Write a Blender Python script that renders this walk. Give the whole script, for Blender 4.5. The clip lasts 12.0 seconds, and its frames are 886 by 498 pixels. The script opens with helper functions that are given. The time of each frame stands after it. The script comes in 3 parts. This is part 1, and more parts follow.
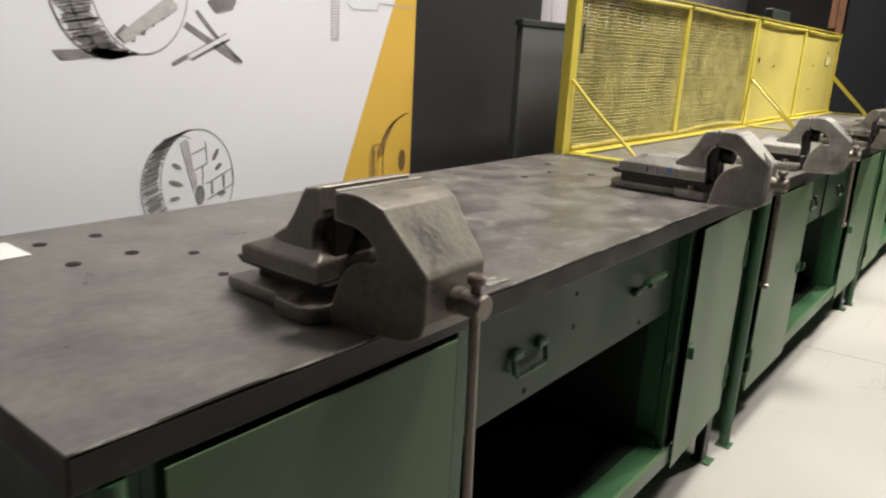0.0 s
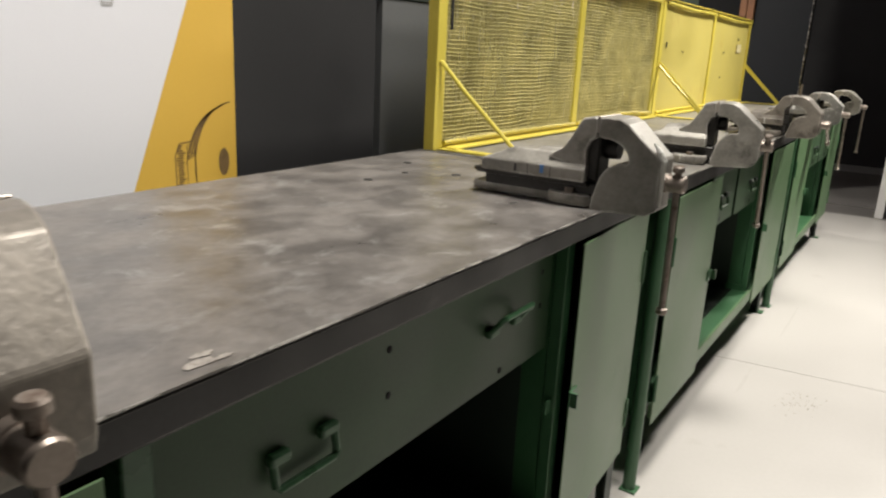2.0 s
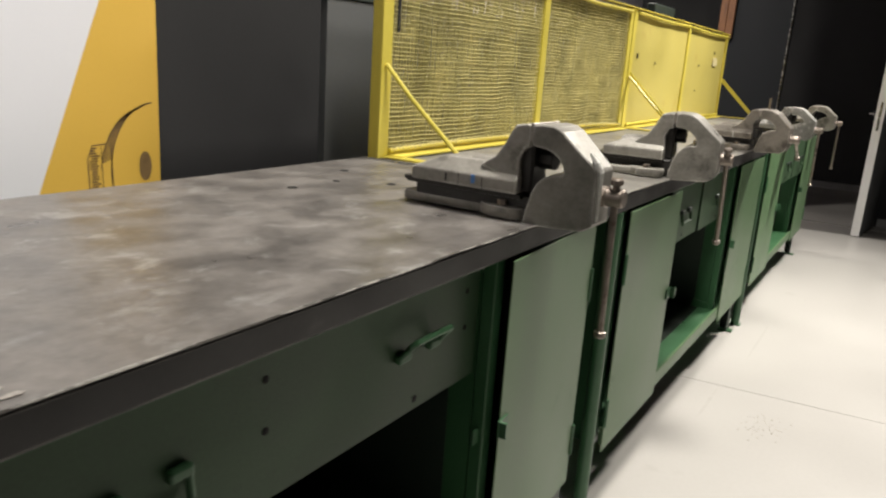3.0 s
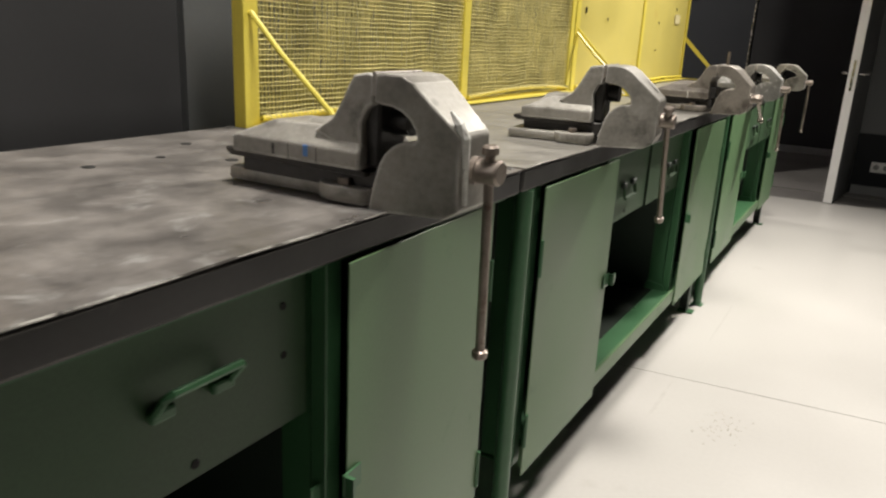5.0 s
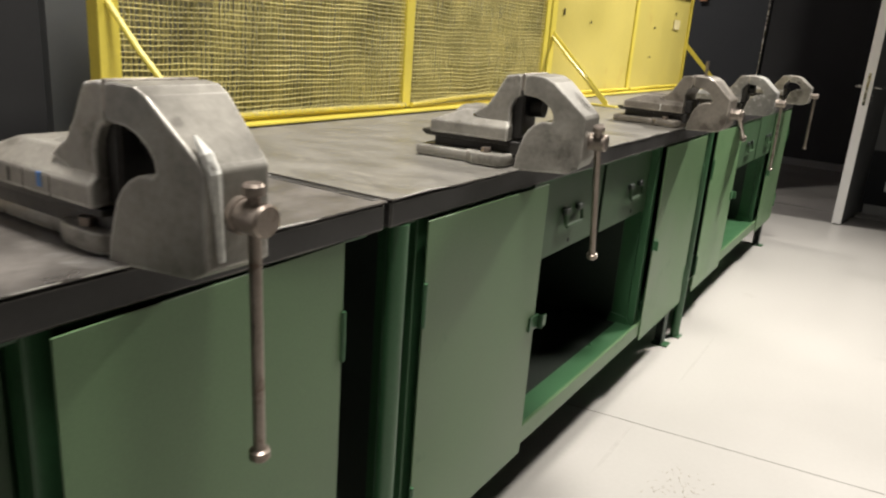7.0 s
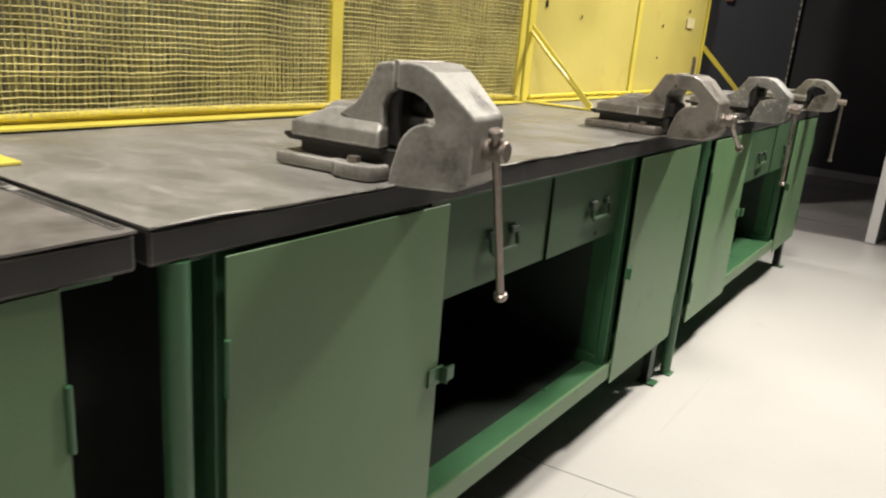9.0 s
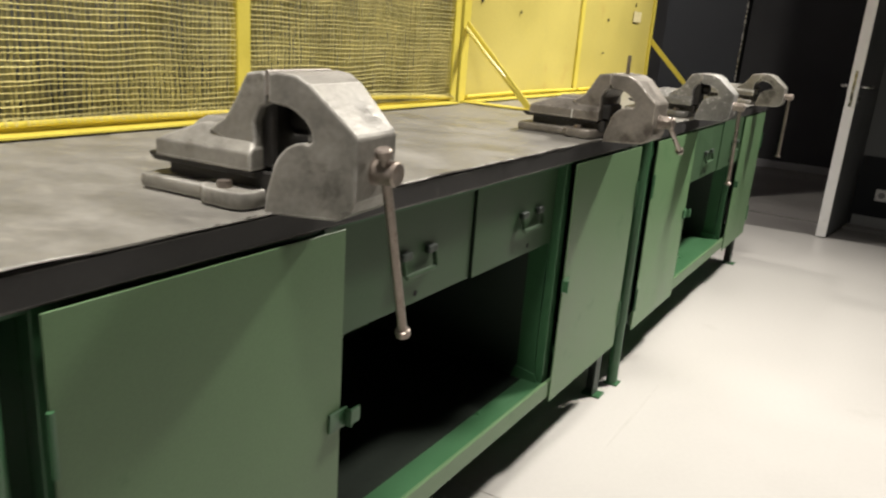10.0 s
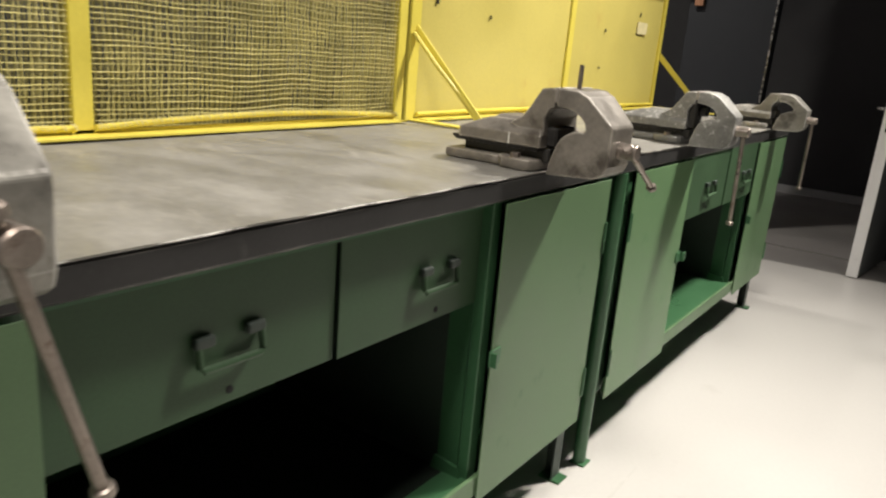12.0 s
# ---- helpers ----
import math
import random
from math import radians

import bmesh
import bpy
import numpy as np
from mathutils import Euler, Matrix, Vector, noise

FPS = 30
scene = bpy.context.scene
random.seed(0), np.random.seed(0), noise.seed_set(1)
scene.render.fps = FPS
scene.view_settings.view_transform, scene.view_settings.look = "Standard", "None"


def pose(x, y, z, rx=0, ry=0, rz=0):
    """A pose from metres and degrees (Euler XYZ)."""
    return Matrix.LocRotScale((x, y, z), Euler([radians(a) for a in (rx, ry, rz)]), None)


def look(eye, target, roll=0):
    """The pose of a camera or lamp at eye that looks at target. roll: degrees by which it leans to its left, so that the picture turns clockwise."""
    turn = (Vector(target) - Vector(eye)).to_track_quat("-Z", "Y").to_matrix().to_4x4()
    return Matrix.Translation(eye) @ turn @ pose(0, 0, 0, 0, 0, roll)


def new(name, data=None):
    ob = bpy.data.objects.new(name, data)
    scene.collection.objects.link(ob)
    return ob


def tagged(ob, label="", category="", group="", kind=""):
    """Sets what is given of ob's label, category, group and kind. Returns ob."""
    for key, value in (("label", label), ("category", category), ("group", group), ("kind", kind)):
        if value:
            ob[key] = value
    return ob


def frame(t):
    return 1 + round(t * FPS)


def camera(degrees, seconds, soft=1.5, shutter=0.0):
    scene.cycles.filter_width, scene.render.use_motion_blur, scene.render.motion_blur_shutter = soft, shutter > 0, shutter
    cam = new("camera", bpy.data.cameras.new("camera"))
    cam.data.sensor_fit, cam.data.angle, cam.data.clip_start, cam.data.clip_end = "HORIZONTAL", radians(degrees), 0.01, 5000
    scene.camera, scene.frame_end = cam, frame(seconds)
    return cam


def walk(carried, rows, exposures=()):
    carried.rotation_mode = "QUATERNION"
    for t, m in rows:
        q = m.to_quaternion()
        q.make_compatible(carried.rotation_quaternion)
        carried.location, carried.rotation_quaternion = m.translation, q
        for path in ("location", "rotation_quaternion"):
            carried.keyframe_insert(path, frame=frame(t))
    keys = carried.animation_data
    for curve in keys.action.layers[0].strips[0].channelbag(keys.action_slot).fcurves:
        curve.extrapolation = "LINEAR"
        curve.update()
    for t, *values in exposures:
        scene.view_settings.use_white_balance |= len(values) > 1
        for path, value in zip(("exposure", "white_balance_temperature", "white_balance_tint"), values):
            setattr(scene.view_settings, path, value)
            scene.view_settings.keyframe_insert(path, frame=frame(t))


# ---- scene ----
cam = camera(62.1, 12.0, soft=2.3, shutter=0.5)
PATH = [
    (0, (0.589, -0.327, 1.254), (-0.597, 1.193, 0.72), 3.1),
    (0.5, (0.53, -0.193, 1.241), (-0.625, 1.347, 0.697), 3.4),
    (1, (0.486, -0.06, 1.233), (-0.625, 1.514, 0.693), 3.2),
    (1.5, (0.49, 0.065, 1.226), (-0.572, 1.673, 0.69), 2.9),
    (2, (0.516, 0.167, 1.201), (-0.524, 1.791, 0.671), 2.8),
    (2.5, (0.533, 0.237, 1.203), (-0.49, 1.873, 0.677), 3.1),
    (3, (0.558, 0.329, 1.187), (-0.458, 1.977, 0.686), 3.9),
    (3.5, (0.572, 0.412, 1.176), (-0.423, 2.07, 0.664), 3.8),
    (5.5, (0.558, 0.848, 1.135), (-0.401, 2.505, 0.554), 2.8),
    (6, (0.604, 0.93, 1.139), (-0.401, 2.558, 0.556), 3.2),
    (6.5, (0.631, 1.013, 1.145), (-0.38, 2.641, 0.573), 3.9),
    (7, (0.648, 1.113, 1.153), (-0.358, 2.745, 0.584), 4.3),
    (9, (0.703, 1.556, 1.128), (-0.39, 3.134, 0.566), 4.6),
    (9.5, (0.704, 1.653, 1.134), (-0.371, 3.238, 0.557), 4.6),
    (10, (0.702, 1.736, 1.15), (-0.309, 3.364, 0.578), 4.2),
    (10.5, (0.68, 1.851, 1.142), (-0.324, 3.489, 0.586), 3.7),
    (11, (0.698, 1.993, 1.141), (-0.36, 3.599, 0.591), 4.0),
    (11.5, (0.723, 2.11, 1.147), (-0.371, 3.694, 0.602), 4.7),
    (12, (0.701, 2.251, 1.137), (-0.392, 3.838, 0.6), 4.9),
]
walk(cam, [(t, look(eye, target, roll)) for t, eye, target, roll in PATH])


# ---- light ----
world = bpy.data.worlds.new("world")
world.use_nodes = True
world.node_tree.nodes["Background"].inputs[0].default_value = (0.02, 0.022, 0.025, 1)
world.node_tree.nodes["Background"].inputs[1].default_value = 0.3
scene.world = world
scene.view_settings.exposure = 0.0


def overhead_lamp(x, y, z, tx, ty, tz, watts, size=0.22, spread=110, colour=(1.0, 0.94, 0.855)):
    """One unseen lamp overhead."""
    data = bpy.data.lights.new("unseen_lamp", "AREA")
    data.shape, data.size, data.energy, data.color, data.spread = "DISK", size, watts, colour, radians(spread)
    ob = new("unseen_lamp", data)
    ob.matrix_world = look((x, y, z), (tx, ty, tz))
    return ob


overhead_lamp(1.0, 5.8, 3.7, 0.1, 4.4, 0.4, 82, 0.4, 92)
# The next four are added fills: bench tops, board, lilac wall, floor.
overhead_lamp(0.25, 1.85, 3.9, 0.15, 1.85, 0.0, 90, 0.7, 130)
overhead_lamp(1.5, -0.4, 3.8, -0.95, 0.4, 1.9, 8.0, 0.25, 46)
overhead_lamp(-1.7, 5.6, 3.8, -2.7, 6.4, 1.6, 110, 0.3, 130)
overhead_lamp(2.4, 3.3, 3.9, 2.4, 3.3, 0.0, 10, 0.4, 66)

# ---- materials ----


def material(name, colour, rough=0.5, metal=0.0, vary=0.15, scale=6.0, fine=90.0, bump=0.1, dark=None, spots=0.0, spot_scale=4.0, rough_vary=0.1, stretch=(1, 1, 1), coat=0.0, wear=None, wear_radius=0.004, shine=0.5, swirl=0.0, zone=None):
    """Two scales of variation in colour and gloss, a fine relief and, where dark is given, worn spots of that colour."""
    m = bpy.data.materials.new(name)
    m.use_nodes = True
    nodes, links = m.node_tree.nodes, m.node_tree.links
    bsdf = nodes["Principled BSDF"]
    bsdf.inputs["Metallic"].default_value = metal
    bsdf.inputs["Coat Weight"].default_value = coat
    bsdf.inputs["Specular IOR Level"].default_value = shine
    coord = nodes.new("ShaderNodeNewGeometry")
    mapping = nodes.new("ShaderNodeMapping")
    mapping.inputs["Scale"].default_value = stretch
    links.new(coord.outputs["Position"], mapping.inputs["Vector"])
    big, small = nodes.new("ShaderNodeTexNoise"), nodes.new("ShaderNodeTexNoise")
    for n, s, d in ((big, scale, 5.0), (small, fine, 4.0)):
        n.inputs["Scale"].default_value, n.inputs["Detail"].default_value = s, d
        links.new(mapping.outputs["Vector"], n.inputs["Vector"])
    mix = nodes.new("ShaderNodeMix")
    mix.data_type = "RGBA"
    lo = tuple(c * (1 - vary) for c in colour)
    hi = tuple(min(1, c * (1 + vary)) for c in colour)
    mix.inputs["A"].default_value, mix.inputs["B"].default_value = (*lo, 1), (*hi, 1)
    add = nodes.new("ShaderNodeMath")
    add.operation = "MULTIPLY_ADD"
    links.new(small.outputs["Fac"], add.inputs[0])
    add.inputs[1].default_value = 0.45
    links.new(big.outputs["Fac"], add.inputs[2])
    ramp = nodes.new("ShaderNodeMapRange")
    ramp.inputs["From Min"].default_value, ramp.inputs["From Max"].default_value = 0.45, 1.0
    links.new(add.outputs[0], ramp.inputs["Value"])
    links.new(ramp.outputs["Result"], mix.inputs["Factor"])
    out = mix.outputs["Result"]
    if dark:
        patch = nodes.new("ShaderNodeTexNoise")
        patch.inputs["Scale"].default_value, patch.inputs["Detail"].default_value, patch.inputs["Roughness"].default_value = spot_scale, 7.0, 0.65
        patch.inputs["Distortion"].default_value = swirl
        links.new(mapping.outputs["Vector"], patch.inputs["Vector"])
        cut = nodes.new("ShaderNodeMapRange")
        cut.inputs["From Min"].default_value, cut.inputs["From Max"].default_value = 0.62 - spots, 0.74 - spots
        links.new(patch.outputs["Fac"], cut.inputs["Value"])
        worn = nodes.new("ShaderNodeMix")
        worn.data_type = "RGBA"
        worn.inputs["B"].default_value = (*dark, 1)
        spread = cut.outputs["Result"]
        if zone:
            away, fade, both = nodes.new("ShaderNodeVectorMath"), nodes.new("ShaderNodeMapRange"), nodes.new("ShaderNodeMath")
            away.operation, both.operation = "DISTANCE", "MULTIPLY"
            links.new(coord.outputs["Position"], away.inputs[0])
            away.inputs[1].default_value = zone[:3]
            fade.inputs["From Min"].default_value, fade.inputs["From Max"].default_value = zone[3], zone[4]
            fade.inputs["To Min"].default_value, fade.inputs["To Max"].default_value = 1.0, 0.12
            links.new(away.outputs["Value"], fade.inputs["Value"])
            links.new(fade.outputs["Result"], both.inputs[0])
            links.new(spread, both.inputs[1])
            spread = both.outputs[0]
        links.new(spread, worn.inputs["Factor"])
        links.new(out, worn.inputs["A"])
        out = worn.outputs["Result"]
    if wear:
        round_, geo, dot, mask, edge = (nodes.new(k) for k in ("ShaderNodeBevel", "ShaderNodeNewGeometry", "ShaderNodeVectorMath", "ShaderNodeMapRange", "ShaderNodeMix"))
        round_.samples = 4
        round_.inputs["Radius"].default_value = wear_radius
        dot.operation, edge.data_type = "DOT_PRODUCT", "RGBA"
        links.new(round_.outputs["Normal"], dot.inputs[0])
        links.new(geo.outputs["Normal"], dot.inputs[1])
        mask.inputs["From Min"].default_value, mask.inputs["From Max"].default_value = 0.995, 0.95
        links.new(dot.outputs["Value"], mask.inputs["Value"])
        rub = nodes.new("ShaderNodeMath")
        rub.operation = "MULTIPLY"
        links.new(mask.outputs["Result"], rub.inputs[0])
        patchy = nodes.new("ShaderNodeMapRange")
        patchy.inputs["From Min"].default_value, patchy.inputs["From Max"].default_value = 0.35, 0.62
        links.new(big.outputs["Fac"], patchy.inputs["Value"])
        links.new(patchy.outputs["Result"], rub.inputs[1])
        links.new(rub.outputs[0], edge.inputs["Factor"])
        edge.inputs["B"].default_value = (*wear, 1)
        links.new(out, edge.inputs["A"])
        out = edge.outputs["Result"]
    links.new(out, bsdf.inputs["Base Color"])
    gloss = nodes.new("ShaderNodeMapRange")
    gloss.inputs["From Min"].default_value, gloss.inputs["From Max"].default_value = 0.3, 0.7
    gloss.inputs["To Min"].default_value, gloss.inputs["To Max"].default_value = max(0.03, rough - rough_vary), min(1, rough + rough_vary)
    links.new(big.outputs["Fac"], gloss.inputs["Value"])
    links.new(gloss.outputs["Result"], bsdf.inputs["Roughness"])
    if bump:
        relief = nodes.new("ShaderNodeBump")
        relief.inputs["Strength"].default_value, relief.inputs["Distance"].default_value = bump, 0.004
        links.new(add.outputs[0], relief.inputs["Height"])
        links.new(relief.outputs["Normal"], bsdf.inputs["Normal"])
    return m


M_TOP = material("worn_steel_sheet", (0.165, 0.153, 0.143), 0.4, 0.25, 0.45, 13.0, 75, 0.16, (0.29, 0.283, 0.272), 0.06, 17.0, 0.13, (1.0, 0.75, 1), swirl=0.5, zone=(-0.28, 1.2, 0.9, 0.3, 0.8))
M_TOP2 = material("dusty_steel_sheet", (0.225, 0.215, 0.195), 0.44, 0.15, 0.32, 9.0, 60, 0.14, (0.32, 0.3, 0.268), 0.05, 8.0, 0.14, (0.7, 1.0, 1), swirl=1.2)
M_EDGE = material("black_paint", (0.022, 0.021, 0.021), 0.5, 0.0, 0.3, 9, 120, 0.12, (0.05, 0.048, 0.045), 0.0, 14, wear=(0.25, 0.24, 0.22), wear_radius=0.004)
M_LIP = material("bare_sheet_edge", (0.4, 0.385, 0.36), 0.45, 0.3, 0.4, 20, 150, 0.2, (0.06, 0.055, 0.05), 0.1, 25)
M_GREEN = material("green_paint", (0.1, 0.172, 0.085), 0.4, 0.0, 0.14, 3.0, 220, 0.04, (0.055, 0.12, 0.052), 0.01, 6.0, 0.06, shine=0.38)
# Drawer green: the door green darkened, shade of the top put into colour.
M_DRAWER = material("shaded_green_paint", (0.041, 0.082, 0.04), 0.45, 0.0, 0.2, 4.0, 200, 0.05, (0.035, 0.064, 0.035), 0.02, 7.0, 0.08, shine=0.33)
M_GREEN3 = material("bright_green_paint", (0.106, 0.19, 0.09), 0.38, 0.0, 0.12, 3.0, 220, 0.04, (0.07, 0.16, 0.068), 0.0, 6.0, 0.06, shine=0.42)
M_GREEN2 = material("fresh_green_paint", (0.043, 0.12, 0.054), 0.36, 0.0, 0.15, 5.0, 160, 0.06, (0.04, 0.1, 0.05), 0.0, 8.0)
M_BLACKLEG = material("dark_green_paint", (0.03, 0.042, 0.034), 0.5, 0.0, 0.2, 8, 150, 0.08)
# Near black holds the open bay's shade; the shelf itself is green.
M_SHELF = material("shaded_shelf_sheet", (0.018, 0.024, 0.019), 0.85, 0.0, 0.25, 5, 80, 0.1, shine=0.12)
M_IRON = material("grey_cast_iron", (0.25, 0.238, 0.212), 0.43, 0.22, 0.36, 14, 110, 0.32, (0.085, 0.077, 0.066), 0.05, 11, 0.16, wear=(0.66, 0.64, 0.6), wear_radius=0.006)
M_IRON2 = material("brown_cast_iron", (0.195, 0.175, 0.15), 0.42, 0.3, 0.36, 14, 110, 0.3, (0.075, 0.063, 0.052), 0.05, 11, 0.15, wear=(0.6, 0.55, 0.48), wear_radius=0.005)
M_DARKIRON = material("dark_iron", (0.035, 0.033, 0.031), 0.42, 0.4, 0.3, 15, 120, 0.2)
M_SCUFF = material("scuffed_pale_iron", (0.24, 0.235, 0.22), 0.46, 0.3, 0.35, 14, 140, 0.2, (0.62, 0.6, 0.58), 0.05, 55, 0.12, wear=(0.62, 0.6, 0.56))
M_JAW = material("polished_jaw_steel", (0.36, 0.33, 0.3), 0.42, 0.7, 0.25, 25, 200, 0.15, (0.15, 0.13, 0.11), 0.03, 30)
M_ROD = material("rusty_bare_steel", (0.27, 0.23, 0.2), 0.36, 0.7, 0.25, 30, 200, 0.15, (0.14, 0.09, 0.065), 0.06, 22)
M_CHROME = material("bright_steel", (0.5, 0.48, 0.46), 0.25, 0.9, 0.15, 40, 200, 0.1)
M_YELLOW = material("yellow_paint", (0.64, 0.54, 0.085), 0.4, 0.0, 0.1, 6, 120, 0.08, (0.5, 0.38, 0.04), -0.02, 16)
M_SHEET = material("stained_yellow_sheet", (0.53, 0.45, 0.12), 0.45, 0.0, 0.12, 3, 160, 0.12, (0.5, 0.38, 0.1), 0.03, 5)
M_WIRE = material("yellow_wire", (0.6, 0.54, 0.24), 0.5, 0.0, 0.2, 9, 90, 0.0)
M_WIRE2 = material("dull_yellow_wire", (0.58, 0.52, 0.22), 0.6, 0.0, 0.35, 9, 90, 0.0)
M_WIRE3 = material("dirty_olive_wire", (0.33, 0.3, 0.12), 0.6, 0.0, 0.4, 9, 90, 0.0)
M_STICKER = material("faded_sticker", (0.68, 0.6, 0.33), 0.5, 0.0, 0.15, 30, 200, 0.0)
M_PANEL = material("white_printed_board", (0.72, 0.73, 0.775), 0.5, 0.0, 0.02, 2, 200, 0.02)
M_PRINTY = material("printed_yellow", (0.66, 0.42, 0.07), 0.5, 0.0, 0.05, 4, 200, 0.02)
M_INK = material("grey_ink", (0.2, 0.19, 0.19), 0.6, 0.0, 0.35, 30, 250, 0.0, (0.4, 0.39, 0.39), 0.0, 60)
M_INK2 = material("pale_grey_ink", (0.42, 0.41, 0.41), 0.6, 0.0, 0.25, 30, 250, 0.0, (0.6, 0.59, 0.59), 0.0, 60)
M_INKB = material("brown_ink", (0.16, 0.1, 0.04), 0.6, 0.0, 0.35, 30, 250, 0.0, (0.35, 0.23, 0.06), 0.0, 60)
M_WALLD = material("charcoal_wall", (0.015, 0.0165, 0.019), 0.75, 0.0, 0.15, 2, 90, 0.08, shine=0.25)
M_WALLG = material("grey_board", (0.105, 0.11, 0.112), 0.5, 0.0, 0.08, 2, 90, 0.05)
M_WALLB = material("black_wall", (0.014, 0.014, 0.015), 0.7, 0.0, 0.2, 2, 60, 0.08)
M_LILAC = material("streaked_lilac_wall", (0.46, 0.43, 0.46), 0.6, 0.0, 0.3, 1.5, 30, 0.1, (0.28, 0.26, 0.3), 0.05, 3.0, 0.1, (3, 3, 0.25))
M_FLOOR = material("polished_concrete", (0.455, 0.44, 0.418), 0.36, 0.0, 0.05, 1.3, 70, 0.03, (0.41, 0.395, 0.37), 0.0, 3.2, 0.08)
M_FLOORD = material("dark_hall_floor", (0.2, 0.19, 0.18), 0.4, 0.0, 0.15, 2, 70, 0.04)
M_CEIL = material("dark_ceiling", (0.06, 0.06, 0.065), 0.8, 0.0, 0.15, 2, 60, 0.1)
M_SKIRT = material("grey_skirting", (0.22, 0.22, 0.22), 0.4, 0.0, 0.1, 5, 100, 0.05)
M_WHITE = material("white_lacquer", (0.76, 0.75, 0.74), 0.35, 0.0, 0.04, 5, 100, 0.02)
M_BROWN = material("streaky_brown", (0.16, 0.07, 0.03), 0.5, 0.0, 0.35, 6, 60, 0.1, (0.08, 0.035, 0.02), 0.03, 8, 0.1, (4, 4, 0.5))
M_PAPER = material("white_paper", (0.8, 0.79, 0.78), 0.6, 0.0, 0.03, 8, 200, 0.02)
M_BLUE = material("blue_paint_mark", (0.08, 0.22, 0.55), 0.5, 0.0, 0.3, 60, 200, 0.1)
M_WPAINT = material("white_paint_mark", (0.74, 0.74, 0.7), 0.5, 0.0, 0.25, 60, 200, 0.1, (0.3, 0.29, 0.27), 0.06, 60)
M_RED = material("red_paint_mark", (0.34, 0.16, 0.12), 0.5, 0.0, 0.3, 60, 200, 0.1, (0.25, 0.23, 0.21), 0.1, 70)
M_YPAINT = material("yellow_paint_mark", (0.5, 0.38, 0.07), 0.5, 0.0, 0.3, 60, 200, 0.1)
M_HOLE = material("black_hole", (0.008, 0.008, 0.008), 0.9, 0.0, 0.1, 9, 90, 0.0)

# ---- shaping ----


def mesh_of(name, bm, mat, smooth=False):
    bmesh.ops.recalc_face_normals(bm, faces=bm.faces)
    me = bpy.data.meshes.new(name)
    bm.to_mesh(me)
    bm.free()
    me.materials.append(mat)
    if smooth:
        me.shade_smooth()
        me.set_sharp_from_angle(angle=radians(28))
    return me


def part(name, bm, mat, parent=None, label="", smooth=False):
    ob = new(name, mesh_of(name, bm, mat, smooth))
    if parent:
        ob.parent = parent
    return tagged(ob, label)


def thing(name, x, y, z, label, category, group="", kind=""):
    ob = new(name)
    ob.empty_display_size = 0.05
    ob.location = (x, y, z)
    return tagged(ob, label, category, group, kind)


def block(x0, x1, y0, y1, z0, z1, bevel=0.0, bm=None, segments=1):
    bm = bm or bmesh.new()
    made = bmesh.ops.create_cube(bm, size=1.0)["verts"]
    for v in made:
        v.co = ((x0 + x1) / 2 + v.co.x * (x1 - x0), (y0 + y1) / 2 + v.co.y * (y1 - y0), (z0 + z1) / 2 + v.co.z * (z1 - z0))
    if bevel:
        edges = {e for v in made for e in v.link_edges}
        bmesh.ops.bevel(bm, geom=list(edges), offset=bevel, segments=segments, affect="EDGES", profile=0.5)
    return bm


def prism(profile, y0, y1, bevel=0.0, bm=None, width=None, segments=2):
    """A closed profile of (x, z) drawn out from y0 to y1; width(x, z) narrows it about its middle."""
    bm = bm or bmesh.new()
    near = [bm.verts.new((x, y0, z)) for x, z in profile]
    far = [bm.verts.new((x, y1, z)) for x, z in profile]
    n = len(profile)
    caps = [bm.faces.new(near), bm.faces.new(list(reversed(far)))]
    for i in range(n):
        bm.faces.new((near[i], far[i], far[(i + 1) % n], near[(i + 1) % n]))
    if width:
        mid = (y0 + y1) / 2
        for v in near + far:
            v.co.y = mid + (v.co.y - mid) * width(v.co.x, v.co.z)
    if bevel:
        edges = list({e for f in caps for e in f.edges})
        bmesh.ops.bevel(bm, geom=edges, offset=bevel, segments=segments, affect="EDGES", profile=0.5, clamp_overlap=True)
    return bm


def pare(bm, cuts):
    """Cuts away what lies beyond each plane (point, normal) and closes the cut."""
    for co, no in cuts:
        made = bmesh.ops.bisect_plane(bm, geom=bm.verts[:] + bm.edges[:] + bm.faces[:], plane_co=co, plane_no=no, clear_outer=True)
        edges = [e for e in made["geom_cut"] if isinstance(e, bmesh.types.BMEdge)]
        if edges:
            bmesh.ops.edgenet_fill(bm, edges=edges)
    return bm


def soften(bm, offset, segments=3, angle=24):
    """Rounds every edge that turns by more than the angle."""
    bmesh.ops.recalc_face_normals(bm, faces=bm.faces)
    edges = [e for e in bm.edges if len(e.link_faces) == 2 and abs(e.calc_face_angle(0.0)) > radians(angle)]
    bmesh.ops.bevel(bm, geom=edges, offset=offset, segments=segments, affect="EDGES", profile=0.5, clamp_overlap=True)
    return bm


